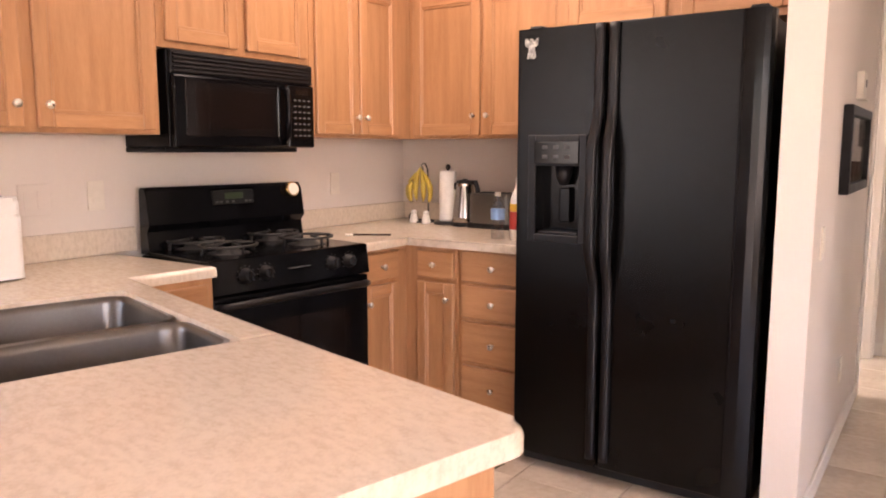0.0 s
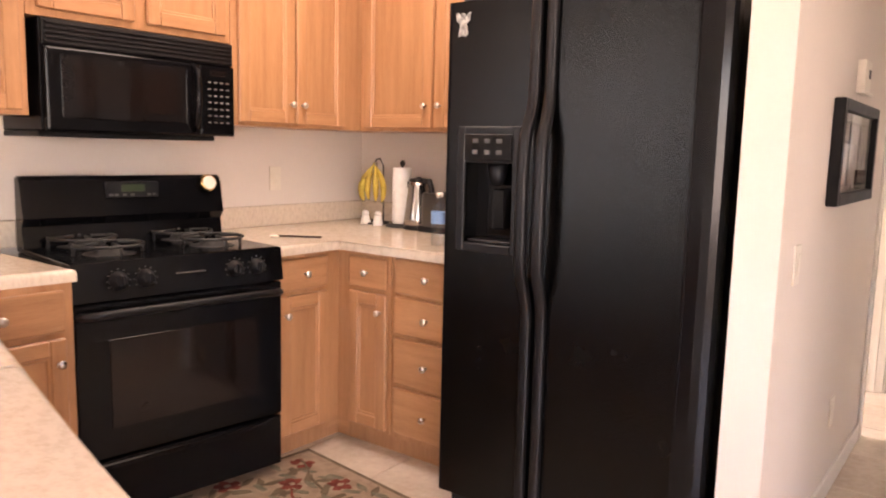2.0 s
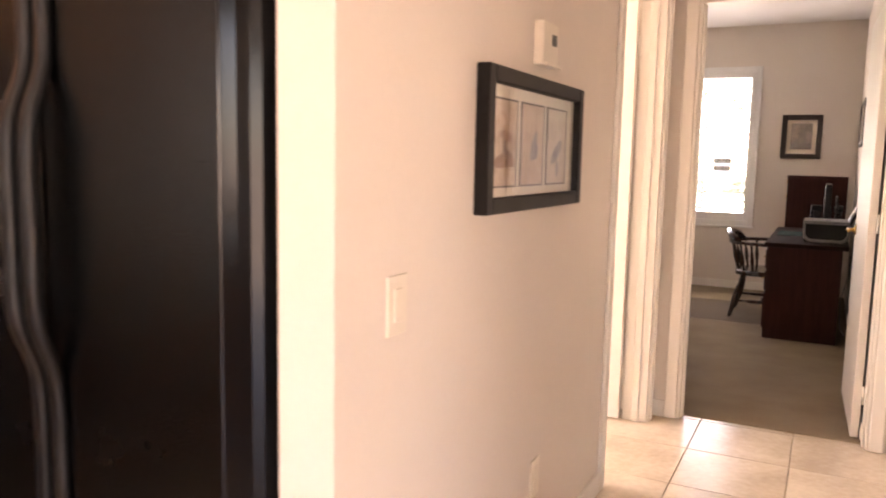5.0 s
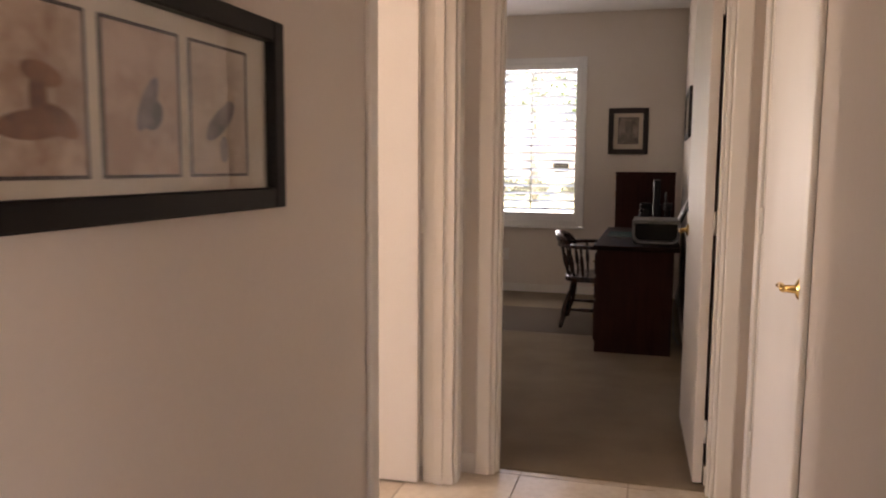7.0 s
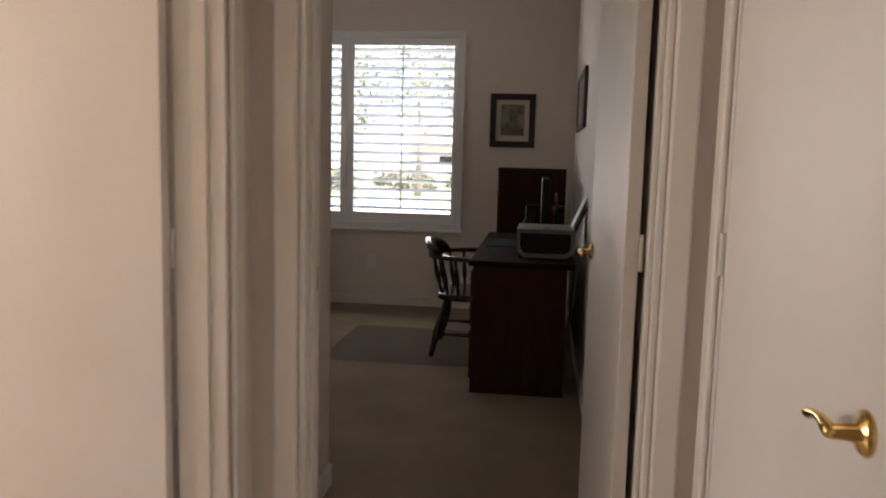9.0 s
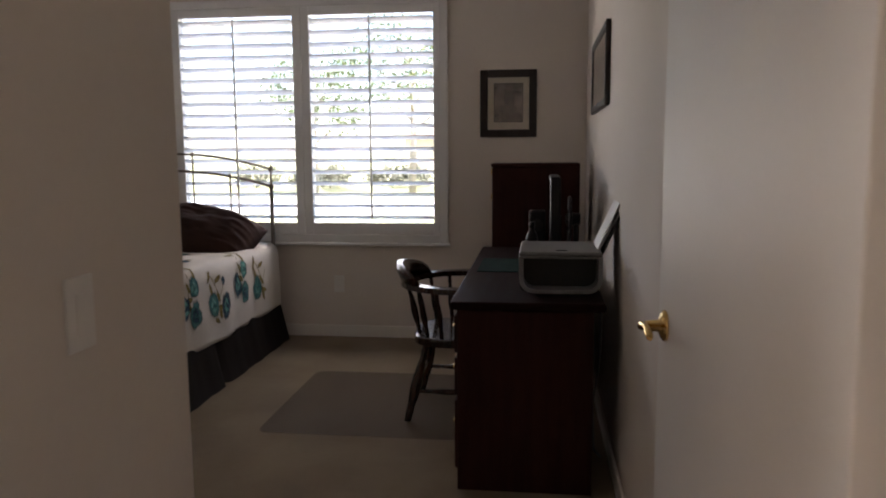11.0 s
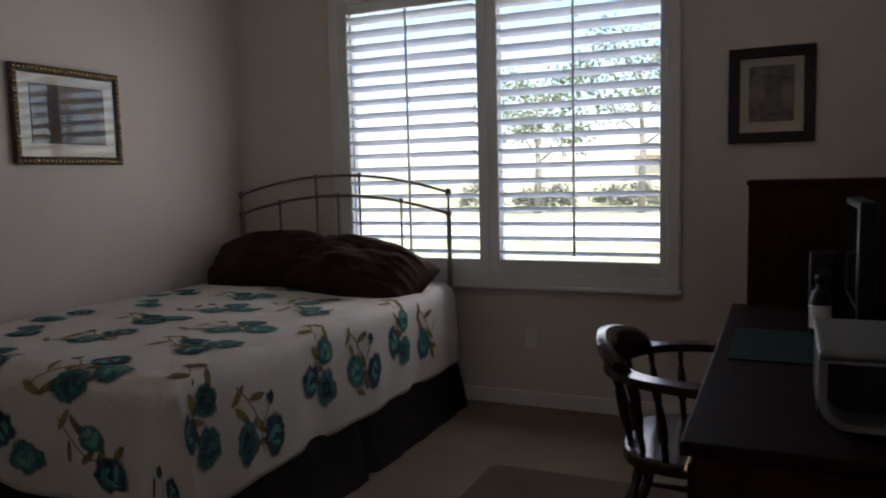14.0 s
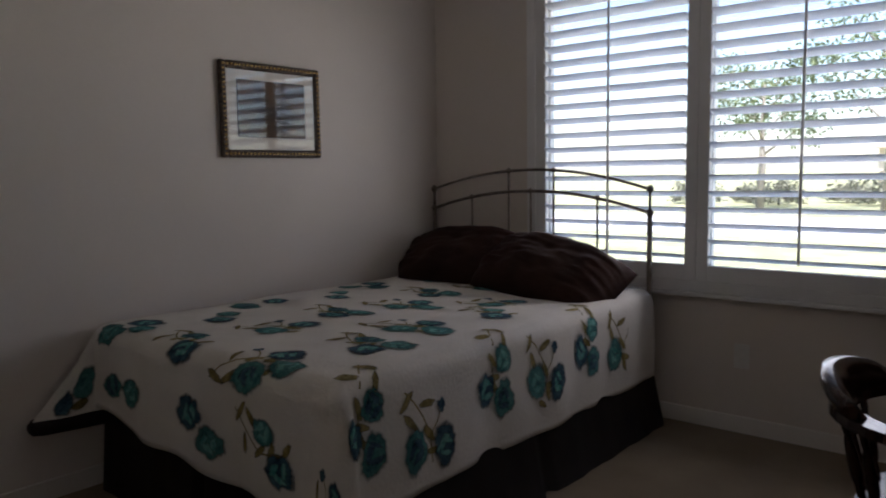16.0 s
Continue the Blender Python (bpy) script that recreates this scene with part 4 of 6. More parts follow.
part("bed_skirt", moved(skirt_sheet((X1 - 0.02, Y0 + 0.03, 0), (X1 - 0.02, Y1, 0), 0.085), OFF), M["skirt"], bed, "dark brown pleated bed skirt")
part("bed_skirt", moved(skirt_sheet((X0 + 0.02, Y0 + 0.03, 0), (X1 - 0.02, Y0 + 0.03, 0), 0.03), OFF), M["skirt"], bed, "dark brown pleated bed skirt")
# headboard: two arches on posts with rods
HX0, HX1, HY = -2.505, -1.125, 8.165
hc, hw = (HX0 + HX1) / 2, (HX1 - HX0) / 2


def arch(x, z_end, rise):
    return z_end + rise * (1 - ((x - hc) / hw) ** 2)


xs = np.linspace(HX0, HX1, 25)
for ze, r in ((1.145, 0.0075), (1.03, 0.0085)):
    bm = tube(bmesh.new(), [(x, HY, arch(x, ze, 0.105)) for x in xs], r, 8)
    part("arch_rail", moved(bm, OFF), M["bedmetal"], bed)
for x in (HX0, HX1):
    bm = tube(bmesh.new(), [(x, HY, 0.0), (x, HY, 1.03)], 0.013, 10)
    tube(bm, [(x, HY, 1.03), (x, HY, 1.145)], 0.0075, 8)
    part("post", moved(bm, OFF), M["bedmetal"], bed)
    for z in (1.03, 1.145):
        bm = lathe(bmesh.new(), [(0.004, -0.02), (0.014, -0.014), (0.019, 0), (0.014, 0.014), (0.004, 0.022)], 12, (x, HY, z))
        part("knuckle", moved(bm, OFF), M["bedmetal"], bed)
for x, ze in ((hc + 0.145, 1.145), (hc - 0.145, 1.145), (hc, 1.03), (hc + 0.405, 1.03), (hc - 0.405, 1.03)):
    top = arch(x, ze, 0.105)
    part("rod", moved(tube(bmesh.new(), [(x, HY, 0.5), (x, HY, top)], 0.0065, 8), OFF), M["bedmetal"], bed)
    bm = lathe(bmesh.new(), [(0.003, -0.012), (0.013, -0.008), (0.014, 0.006), (0.004, 0.018)], 12, (x, HY, top))
    part("knuckle", moved(bm, OFF), M["bedmetal"], bed)
for x in (HX0 + 0.03, HX1 - 0.05):
    for y in (Y0 + 0.1, 7.1):
        part("leg", moved(tube(bmesh.new(), [(x, y, 0.0), (x, y, 0.21)], 0.02, 8), OFF), M["bedmetal"], bed)

# quilt draped over the bed, in cloth coordinates (s across, t along)
QR, HR_, HF = 0.07, 0.37, 0.40


def roll(o):
    if o <= 0:
        return 0.0, 0.0
    if o < QR * math.pi / 2:
        return QR * math.sin(o / QR), QR * (1 - math.cos(o / QR))
    return QR, QR + o - QR * math.pi / 2


def cloth(s, t):
    """Point of the quilt for cloth coordinates in metres: s from the wall side, t from the foot edge up."""
    ex, ey = s - (X1 - QR), (Y0 + QR) - t
    swell = 0.012 * noise.noise((s * 2.3, t * 2.3, 0.4)) + 0.004 * noise.noise((s * 9, t * 9, 2.0))
    if ex > 0 and ey > 0:
        d = math.hypot(ex, ey)
        h, z = roll(d * 0.90)
        h += 0.035 * min(d / 0.35, 1.3)
        return Vector((X1 - QR + h * ex / d, Y0 + QR - h * ey / d, ZT + swell - z))
    if ex > 0:
        h, z = roll(ex)
        h += (0.007 * math.sin(t * 9) + 0.004 * math.sin(t * 21 + 1) + 0.015) * min(ex / 0.3, 1)
        return Vector((X1 - QR + h, t, ZT + swell - z))
    if ey > 0:
        h, z = roll(ey)
        h += (0.012 * math.sin(s * 9) + 0.006 * math.sin(s * 19 + 2) + 0.02) * min(ey / 0.3, 1)
        return Vector((s, Y0 + QR - h, ZT + swell - z))
    return Vector((s, t, ZT + swell))


quilt = thing("quilt", pose((X0 + X1) / 2, (Y0 + Y1) / 2, ZT), "white quilt printed with teal and navy flowers", "quilt")
QO = Vector((bx, by, -ZT))
S0, S1 = X0 + 0.005, X1 - QR + HR_ + 0.09
T0, T1 = Y0 + QR - HF - 0.06, Y1 + 0.0


def hem(s):
    """Foot edge of the quilt: it rises towards the wall and swings in folds."""
    f = min(max((s - X0) / (X1 - X0), 0), 1)
    return T0 + 0.10 * (1 - f) ** 1.3 + 0.016 * math.sin(s * 13 + 0.6) * (1 - 0.5 * f)


def cloth_normal(s, t):
    e = 0.012
    return (cloth(s + e, t) - cloth(s - e, t)).cross(cloth(s, t + e) - cloth(s, t - e)).normalized()


bm = bmesh.new()
ns, nt_ = 84, 104
sheets = []
for lift in (0.0, -0.006):
    grid = []
    for i in range(ns + 1):
        col = []
        for j in range(nt_ + 1):
            s_, t_ = S0 + (S1 - S0) * i / ns, hem(S0 + (S1 - S0) * i / ns)
            t_ += (T1 - t_) * j / nt_
            col.append(bm.verts.new(cloth(s_, t_) + cloth_normal(s_, t_) * lift + QO))
        grid.append(col)
    for i in range(ns):
        for j in range(nt_):
            q = (grid[i][j], grid[i + 1][j], grid[i + 1][j + 1], grid[i][j + 1])
            bm.faces.new(q if lift == 0 else q[::-1]).smooth = True
    sheets.append(grid)
top_, low_ = sheets
rim = [(i, 0) for i in range(ns + 1)] + [(ns, j) for j in range(1, nt_ + 1)] + [(i, nt_) for i in range(ns - 1, -1, -1)] + [(0, j) for j in range(nt_ - 1, 0, -1)]
for (i, j), (k, l) in zip(rim, rim[1:] + rim[:1]):
    bm.faces.new((top_[i][j], low_[i][j], low_[k][l], top_[k][l]))
part("cover", bm, M["linen"], quilt)

rng = random.Random(7)


def on_cloth(s, t, lift=0.0035):
    p = cloth(s, t)
    e = 0.01
    n = (cloth(s + e, t) - cloth(s - e, t)).cross(cloth(s, t + e) - cloth(s, t - e)).normalized()
    return p + n * lift + QO


def blossom(bm, s, t, a, b, turn, wob, lift=0.0035):
    """A printed flower or leaf: a soft-edged uneven ellipse laid on the cloth."""
    n, rings = 36, 5
    fade = bm.verts.layers.float.get("fade") or bm.verts.layers.float.new("fade")
    seed = rng.random() * 90
    ca, sa = math.cos(turn), math.sin(turn)
    c = bm.verts.new(on_cloth(s, t, lift))
    c[fade] = 1.0
    prev = None
    for k in range(1, rings + 1):
        ring = []
        for i in range(n):
            an = 2 * math.pi * i / n
            w = noise.noise((1.3 * math.cos(an), 1.3 * math.sin(an), seed)) + 0.45 * noise.noise((4 * math.cos(an), 4 * math.sin(an), seed))
            r = k / rings * (1 + 2.2 * wob * w)
            u, v = a * r * math.cos(an), b * r * math.sin(an)
            vt = bm.verts.new(on_cloth(s + u * ca - v * sa, t + u * sa + v * ca, lift))
            vt[fade] = 1.0 - (k / rings) ** 3
            ring.append(vt)
        for i in range(n):
            j = (i + 1) % n
            f = bm.faces.new((c, ring[i], ring[j]) if prev is None else (prev[i], ring[i], ring[j], prev[j]))
            f.smooth = True
        prev = ring


def stem(bm, pts, w, lift):
    last = None
    bm.verts.layers.float.get("fade") or bm.verts.layers.float.new("fade")
    for i, (s, t) in enumerate(pts):
        nx = pts[min(i + 1, len(pts) - 1)]
        pv = pts[max(i - 1, 0)]
        d = Vector((nx[0] - pv[0], nx[1] - pv[1], 0)).normalized()
        q = (bm.verts.new(on_cloth(s - d.y * w, t + d.x * w, lift)), bm.verts.new(on_cloth(s + d.y * w, t - d.x * w, lift)))
        fade = bm.verts.layers.float.get("fade") or bm.verts.layers.float.new("fade")
        q[0][fade] = q[1][fade] = 0.6
        if last:
            bm.faces.new((last[0], last[1], q[1], q[0]))
        last = q


def inside(s, t):
    return S0 + 0.08 < s < S1 - 0.10 and hem(s) + 0.09 < t < 7.78 and not (s > X1 - QR and t < Y0 + QR and math.hypot(s - X1 + QR, t - Y0 - QR) > 0.42)


row = 0
t = T0 + 0.15
while t < 7.9:
    s = S1 - 0.17 - (0.13 if row % 2 else 0)
    col_ = 0
    while s > S0:
        cs, ct = s + rng.uniform(-0.03, 0.03), t + rng.uniform(-0.03, 0.03)
        full = (row + col_) % 2 == 0
        blooms = ((0.0, -0.068, "teal"), (0.02, 0.072, "navy"), (0.125, -0.005, "teal")) if full else ((-0.03, 0.062, "teal"), (0.055, -0.035, "navy"), (0.11, 0.060, "teal"))
        spray = []
        for k, (ds, dt, mat) in enumerate(blooms):
            if k == 2 and s < X1 - 0.2 and rng.random() < 0.5:
                continue
            q = (cs + ds, ct + dt)
            if inside(*q):
                spray.append((q, mat, 0.0036 + 0.0008 * k, 1.0 if (k or full) else 0.78))
        for (q, mat, lift, big) in spray:
            bm = bmesh.new()
            blossom(bm, *q, big * rng.uniform(0.072, 0.082), big * rng.uniform(0.055, 0.063), rng.uniform(-0.35, 0.35), 0.13, lift)
            fl = part("flower_print", bm, M[mat], quilt)
            bm = bmesh.new()
            for q2 in range(3):
                an = q2 * 2.1 + rng.random()
                blossom(bm, q[0] + 0.024 * math.cos(an), q[1] + 0.018 * math.sin(an), 0.030, 0.013, an + 1.3, 0.30, lift + 0.0003)
            part("petal_print", bm, M["navy" if mat == "teal" and rng.random() < 0.35 else "aqua"], fl).matrix_parent_inverse = Matrix.Identity(4)
        if spray and inside(cs - 0.19, ct):
            e = -1 if full else 1
            bm = bmesh.new()
            stem(bm, [(cs + 0.06, ct + 0.01), (cs - 0.04, ct), (cs - 0.10, ct + e * 0.03), (cs - 0.15, ct + e * 0.065), (cs - 0.19, ct + e * 0.105)], 0.003, 0.003)
            if full:
                stem(bm, [(cs - 0.03, ct), (cs - 0.07, ct + 0.04), (cs - 0.10, ct + 0.055)], 0.0026, 0.0031)
            for ds, dt, tn, ln in ((-0.09, e * 0.085, -e * 0.5, 0.05), (-0.135, e * 0.005, 1.4 * e, 0.042), (-0.16, e * 0.10, -2.5 * e, 0.045), (-0.04, e * 0.005, 0.5, 0.04),
                                   (0.045, 0.005, 0.3, 0.045), (0.02, 0.015, 1.3, 0.035), (0.085, 0.035 * e, 0.9, 0.03)):
                if inside(cs + ds, ct + dt):
                    blossom(bm, cs + ds, ct + dt, ln, rng.uniform(0.012, 0.016), tn + rng.uniform(-0.25, 0.25), 0.12, 0.0033)
            part("leaf_print", bm, M["olive"], quilt)
            if full and inside(cs - 0.12, ct + 0.07):
                bm = bmesh.new()
                blossom(bm, cs - 0.115, ct + 0.062, 0.024, 0.020, 0.4, 0.25, 0.0040)
                part("bud_print", bm, M["navy"], quilt)
        s -= 0.46
        col_ += 1
    t += 0.325
    row += 1


# bed rail that reaches past the foot beside the wall, and the quilt's corner hanging over it
part("side_rail", moved(tube(bmesh.new(), [(-2.46, 6.12, 0.30), (-2.46, 5.84, 0.318), (-2.46, 5.80, 0.322), (-2.46, 5.785, 0.323)], 0.035, 12, radii=[0.036, 0.036, 0.032, 0.016]), OFF), M["skirt"], bed, "black padded rail end")


def flap_at(u, v, lift=0.0):
    """Corner of the quilt hanging past the foot: u from the bed outwards, v from the top edge down."""
    y = 6.10 - 0.305 * u
    top = 0.655 - 0.30 * max(u - 0.18, 0) / 0.82 - 0.02 * math.sin(3.1 * u)
    z = top + (0.335 + 0.012 * u - top) * v
    return Vector((-2.435 + 0.02 * v * (1 - u) + 0.008 * math.sin(9 * u + 2 * v) * v + lift, y, z)) + QO


bm = bmesh.new()
sheets = []
for lift in (0.0, -0.006):
    sheets.append([[bm.verts.new(flap_at(i / 16, j / 12, lift)) for j in range(13)] for i in range(17)])
    for i in range(16):
        for j in range(12):
            g_ = sheets[-1]
            bm.faces.new((g_[i][j], g_[i + 1][j], g_[i + 1][j + 1], g_[i][j + 1])).smooth = True
part("corner_flap", bm, M["linen"], quilt)
for u0, v0, ru, rv, mat in ((0.38, 0.50, 0.16, 0.27, "teal"), (0.66, 0.62, 0.15, 0.33, "navy"), (0.46, 0.80, 0.13, 0.09, "olive")):
    bm = bmesh.new()
    fade = bm.verts.layers.float.new("fade")
    prev = [bm.verts.new(flap_at(u0, v0, 0.004))] * 24
    prev[0][fade] = 1.0
    for k in range(1, 5):
        loop = []
        for q in range(24):
            w = k / 4 * (1 + 0.22 * noise.noise((math.cos(q * 0.2618) * 1.4, math.sin(q * 0.2618) * 1.4, u0 * 40)))
            vt = bm.verts.new(flap_at(u0 + ru * w * math.cos(q * 0.2618), v0 + rv * w * math.sin(q * 0.2618), 0.004))
            vt[fade] = 1.0 - (k / 4) ** 3
            loop.append(vt)
        for q in range(24):
            n_ = (q + 1) % 24
            bm.faces.new((prev[0], loop[q], loop[n_]) if k == 1 else (prev[q], loop[q], loop[n_], prev[n_]))
        prev = loop
    part("flower_print" if mat != "olive" else "leaf_print", bm, M[mat], quilt)


# pillows
def pillow(m, lx, ly, lz, label):
    p = thing("pillow", m, label, "pillow", "brown pillows on the bed")
    bm = bmesh.new()
    n = 40
    tops, bots = [], []
    for i in range(n + 1):
        rt, rb = [], []
        for j in range(n + 1):
            u, v = 2 * i / n - 1, 2 * j / n - 1
            e = max(0.0, (1 - abs(u) ** 2.8) * (1 - v ** 4)) ** 0.55
            wr = 0.022 * noise.noise((u * 3, v * 2, 5.0 + lx)) + 0.010 * noise.noise((u * 5 + v * 3, v * 7 - u * 2, 2.0 + ly)) + 0.10 * max(abs(u) - 0.40, 0) * noise.noise((u * 2.0, v * 8.0, 9.0 + ly))
            pinch = 1 - 0.05 * (u * u * v * v)
            x, y = u * lx / 2 * pinch * (1 - 0.04 * (1 - v * v) * abs(u)), v * ly / 2 * pinch
            rt.append(bm.verts.new((x, y, lz * (0.42 + 0.58 * e) - lz * 0.42 * (1 - e) + wr * e)))
            rb.append(bm.verts.new((x, y, -0.0 + 0.02 * (1 - e))) if 0 < i < n and 0 < j < n else rt[-1])
        tops.append(rt)
        bots.append(rb)
    for i in range(n):
        for j in range(n):
            for g, fl in ((tops, 0), (bots, 1)):
                q = [g[i][j], g[i + 1][j], g[i + 1][j + 1], g[i][j + 1]]
                q = list(dict.fromkeys(q))
                if len(q) > 2:
                    try:
                        bm.faces.new(q[::-1] if fl else q).smooth = True
                    except ValueError:
                        pass
    part("cushion", bm, M["brown_satin"], p)
    return p


pillow(pose(-2.09, 7.95, ZT + 0.035, 42, -3, 2), 0.86, 0.42, 0.235, "dark brown satin pillow lying by the wall")
pillow(pose(-1.49, 7.83, ZT + 0.04, 31, 8, -9), 0.80, 0.43, 0.195, "dark brown satin pillow at the bed's open side")

# desk
DX0, DX1, DY0, DY1, DZ = 0.345, 0.885, 5.945, 7.56, 0.715
desk = thing("desk", pose(DX0, DY0, 0), "dark cherry pedestal desk with drawers", "desk")
L, Wd = DY1 - DY0, DX1 - DX0
part("desktop", cbox(0.006, -0.012, Wd, -0.012, L, DZ - 0.03, DZ, seg=2), M["cherry_top"], desk)
for y0, y1 in ((0.0, 0.44), (L - 0.44, L - 0.01)):
    pd = part("pedestal", cbox(0.003, 0.012, Wd - 0.04, y0, y1, 0.0, DZ - 0.0305), M["cherry"], desk)
    for z0, z1 in ((0.08, 0.34), (0.36, 0.50), (0.52, 0.66)):
        d = part("drawer", cbox(0.004, 0.0, 0.014, y0 + 0.02, y1 - 0.02, z0, z1), M["cherry"], pd)
        bm = tube(bmesh.new(), [(0.0, (y0 + y1) / 2 - 0.05, (z0 + z1) / 2), (-0.02, (y0 + y1) / 2 - 0.045, (z0 + z1) / 2 - 0.006), (-0.02, (y0 + y1) / 2 + 0.045, (z0 + z1) / 2 - 0.006), (0.0, (y0 + y1) / 2 + 0.05, (z0 + z1) / 2)], 0.004, 6)
        part("handle", bm, M["brass"], d)
part("modesty_panel", cbox(0.002, Wd - 0.06, Wd - 0.041, 0.441, L - 0.441, 0.12, DZ - 0.0305), M["cherry"], desk)
part("pencil_drawer", cbox(0.003, 0.02, Wd - 0.10, 0.445, L - 0.445, DZ - 0.11, DZ - 0.031), M["cherry"], desk)

hutch = thing("small_bookcase", pose(0.385, 7.575, 0), "dark cherry bookcase standing behind the desk", "bookcase")
hw_, hd_, hz_ = 0.49, 0.34, 1.185
for nm, b in dict(side_panel=(0, hw_, 0, 0.018, 0, hz_ - 0.02), side_panel_far=(0, hw_, hd_ - 0.018, hd_, 0, hz_ - 0.02), top=(-0.006, hw_, -0.006, hd_, hz_ - 0.0195, hz_), back=(hw_ - 0.01, hw_, 0.0185, hd_ - 0.0185, 0.0, hz_ - 0.02)).items():
    part(nm.replace("_far", ""), cbox(0.003, *b), M["cherry"], hutch)
for z in (0.08, 0.42, 0.80):
    part("shelf", cbox(0.002, 0.01, hw_ - 0.0105, 0.0185, hd_ - 0.0185, z, z + 0.018), M["cherry"], hutch)
for z in (0.98, 1.12):
    part("hinge", cbox(0.001, -0.007, -0.0005, 0.012, 0.03, z, z + 0.035), M["brass"], hutch)

# desk mat
mat_ = thing("desk_mat", pose(0.375, 6.63, DZ), "dark green flat desk mat on the desk", "desk mat")
part("sheet", cbox(0.001, 0, 0.30, 0, 0.42, 0.0005, 0.004), surface("green_felt", (0.004, 0.026, 0.022), (0.008, 0.040, 0.034), 20, 0.95, 0.3, spec=0.1), mat_)

# printer
pr = thing("printer", pose(0.575, 6.06, DZ), "silver and black inkjet printer with paper loaded", "printer")
SILV = surface("silver_plastic", (0.15, 0.153, 0.157), (0.20, 0.203, 0.207), 12, 0.45, 0.05, metal=0.2)
pw, pl, ph = 0.305, 0.36, 0.148
bm = bmesh.new()
ring = rounded(-0.0, 0.012, pw, ph, 0.055, 5, (0, 0, 1, 1))
inner = rounded(0.016, 0.026, pw - 0.016, ph - 0.006, 0.044, 5, (0, 0, 1, 1))
for a_, b_, y_ in ((ring, inner, 0.0),):
    A = [[bm.verts.new((x, y, z)) for x, z in loop] for loop, y in ((a_, 0.0), (b_, 0.0), (b_, 0.10), (a_, 0.10))]
    n = len(a_)
    for i in range(n):
        for p, q in ((0, 1), (1, 2), (2, 3), (3, 0)):
            bm.faces.new((A[p][i], A[p][(i + 1) % n], A[q][(i + 1) % n], A[q][i]))
part("front_bezel", bm, SILV, pr)
part("cavity", cbox(0, 0.010, pw - 0.010, 0.085, 0.10, 0.02, ph - 0.006), M["rubber"], pr)
part("body", cbox(0.01, 0.004, pw - 0.004, 0.101, pl, 0.0, ph - 0.012), M["black_plastic"], pr)
part("base", cbox(0.004, 0.06, pw - 0.06, 0.02, 0.10, 0.0, 0.0115), M["black_plastic"], pr)
part("lid", cbox(0.008, 0.0, pw, 0.0, pl, ph + 0.0005, ph + 0.018, seg=2), SILV, pr)
part("badge", cbox(0.002, pw * 0.45, pw * 0.58, 0.04, 0.055, ph + 0.0182, ph + 0.0195), M["ebony"], pr)
for i in range(2):
    part("paper", moved(cbox(0, 0.0, 0.003, 0.0, 0.21, 0.0, 0.27), (0, 0, 0)), M["shutter"], pr).matrix_local = pose(pw - 0.03 + 0.006 * i, 0.10 + 0.01 * i, ph - 0.02, 0, 24 + 3 * i, 0)
part("paper_tray", moved(cbox(0.003, 0.004, 0.012, -0.01, 0.23, 0.0, 0.20), (0, 0, 0)), M["black_plastic"], pr).matrix_local = pose(pw - 0.018, 0.10, ph - 0.03, 0, 24, 0)

# monitor seen from its edge, with stand; speaker and webcam cup
mo = thing("monitor", pose(0.72, 7.10, DZ), "black flat computer monitor on its stand", "monitor")
bm = slab(bmesh.new(), rounded(-0.11, -0.11, 0.11, 0.11, 0.04, 5), 0.0, 0.015, 0.004)
part("foot", bm, M["black_plastic"], mo)
part("neck", cbox(0.006, 0.0, 0.04, -0.03, 0.03, 0.0145, 0.22), M["black_plastic"], mo)
part("shell", cbox(0.008, -0.02, 0.03, -0.23, 0.23, 0.10, 0.415, seg=2), M["black_plastic"], mo)
part("screen", cbox(0.001, -0.0225, -0.0195, -0.21, 0.21, 0.12, 0.395), M["black_glass"], mo)
sp = thing("desk_speaker", pose(0.64, 7.42, DZ), "small black desktop speaker with a grey front", "speaker")
part("cabinet", cbox(0.012, -0.045, 0.045, -0.045, 0.045, 0, 0.22, seg=2), M["black_plastic"], sp)
part("grille", lathe(bmesh.new(), [(0.034, 0), (0.034, 0.004), (0.02, 0.002)], 18, (0, -0.0455, 0.14), turned_to((0, -1, 0))), M["iron"], sp)
lb = thing("labelled_bottle", pose(0.615, 7.00, DZ), "small black bottle with a white label on the desk", "bottle")
part("bottle", lathe(bmesh.new(), [(0.026, 0), (0.03, 0.006), (0.03, 0.11), (0.022, 0.14), (0.012, 0.15), (0.012, 0.165)], 18), M["black_plastic"], lb)
part("label", lathe(bmesh.new(), [(0.0303, 0.03), (0.0306, 0.031), (0.0306, 0.100), (0.0303, 0.101)], 18), M["white_plastic"], lb)
part("cap", lathe(bmesh.new(), [(0.0145, 0.1655), (0.0145, 0.19), (0.012, 0.193)], 14), M["black_plastic"], lb)
fan = thing("desk_fan", pose(0.79, 6.86, DZ), "small black round desk fan", "fan")
bm = tube(bmesh.new(), [(0, 0.10 * math.cos(a), 0.22 + 0.10 * math.sin(a)) for a in np.linspace(0, 2 * math.pi, 25)[:-1]], 0.008, 8, closed=True)
part("guard_ring", bm, M["black_plastic"], fan)
bm = bmesh.new()
for a in np.linspace(0, 2 * math.pi, 13)[:-1]:
    tube(bm, [(0.012, 0.02 * math.cos(a), 0.22 + 0.02 * math.sin(a)), (0.0, 0.10 * math.cos(a), 0.22 + 0.10 * math.sin(a))], 0.0025, 5)
part("guard_wire", bm, M["black_plastic"], fan)
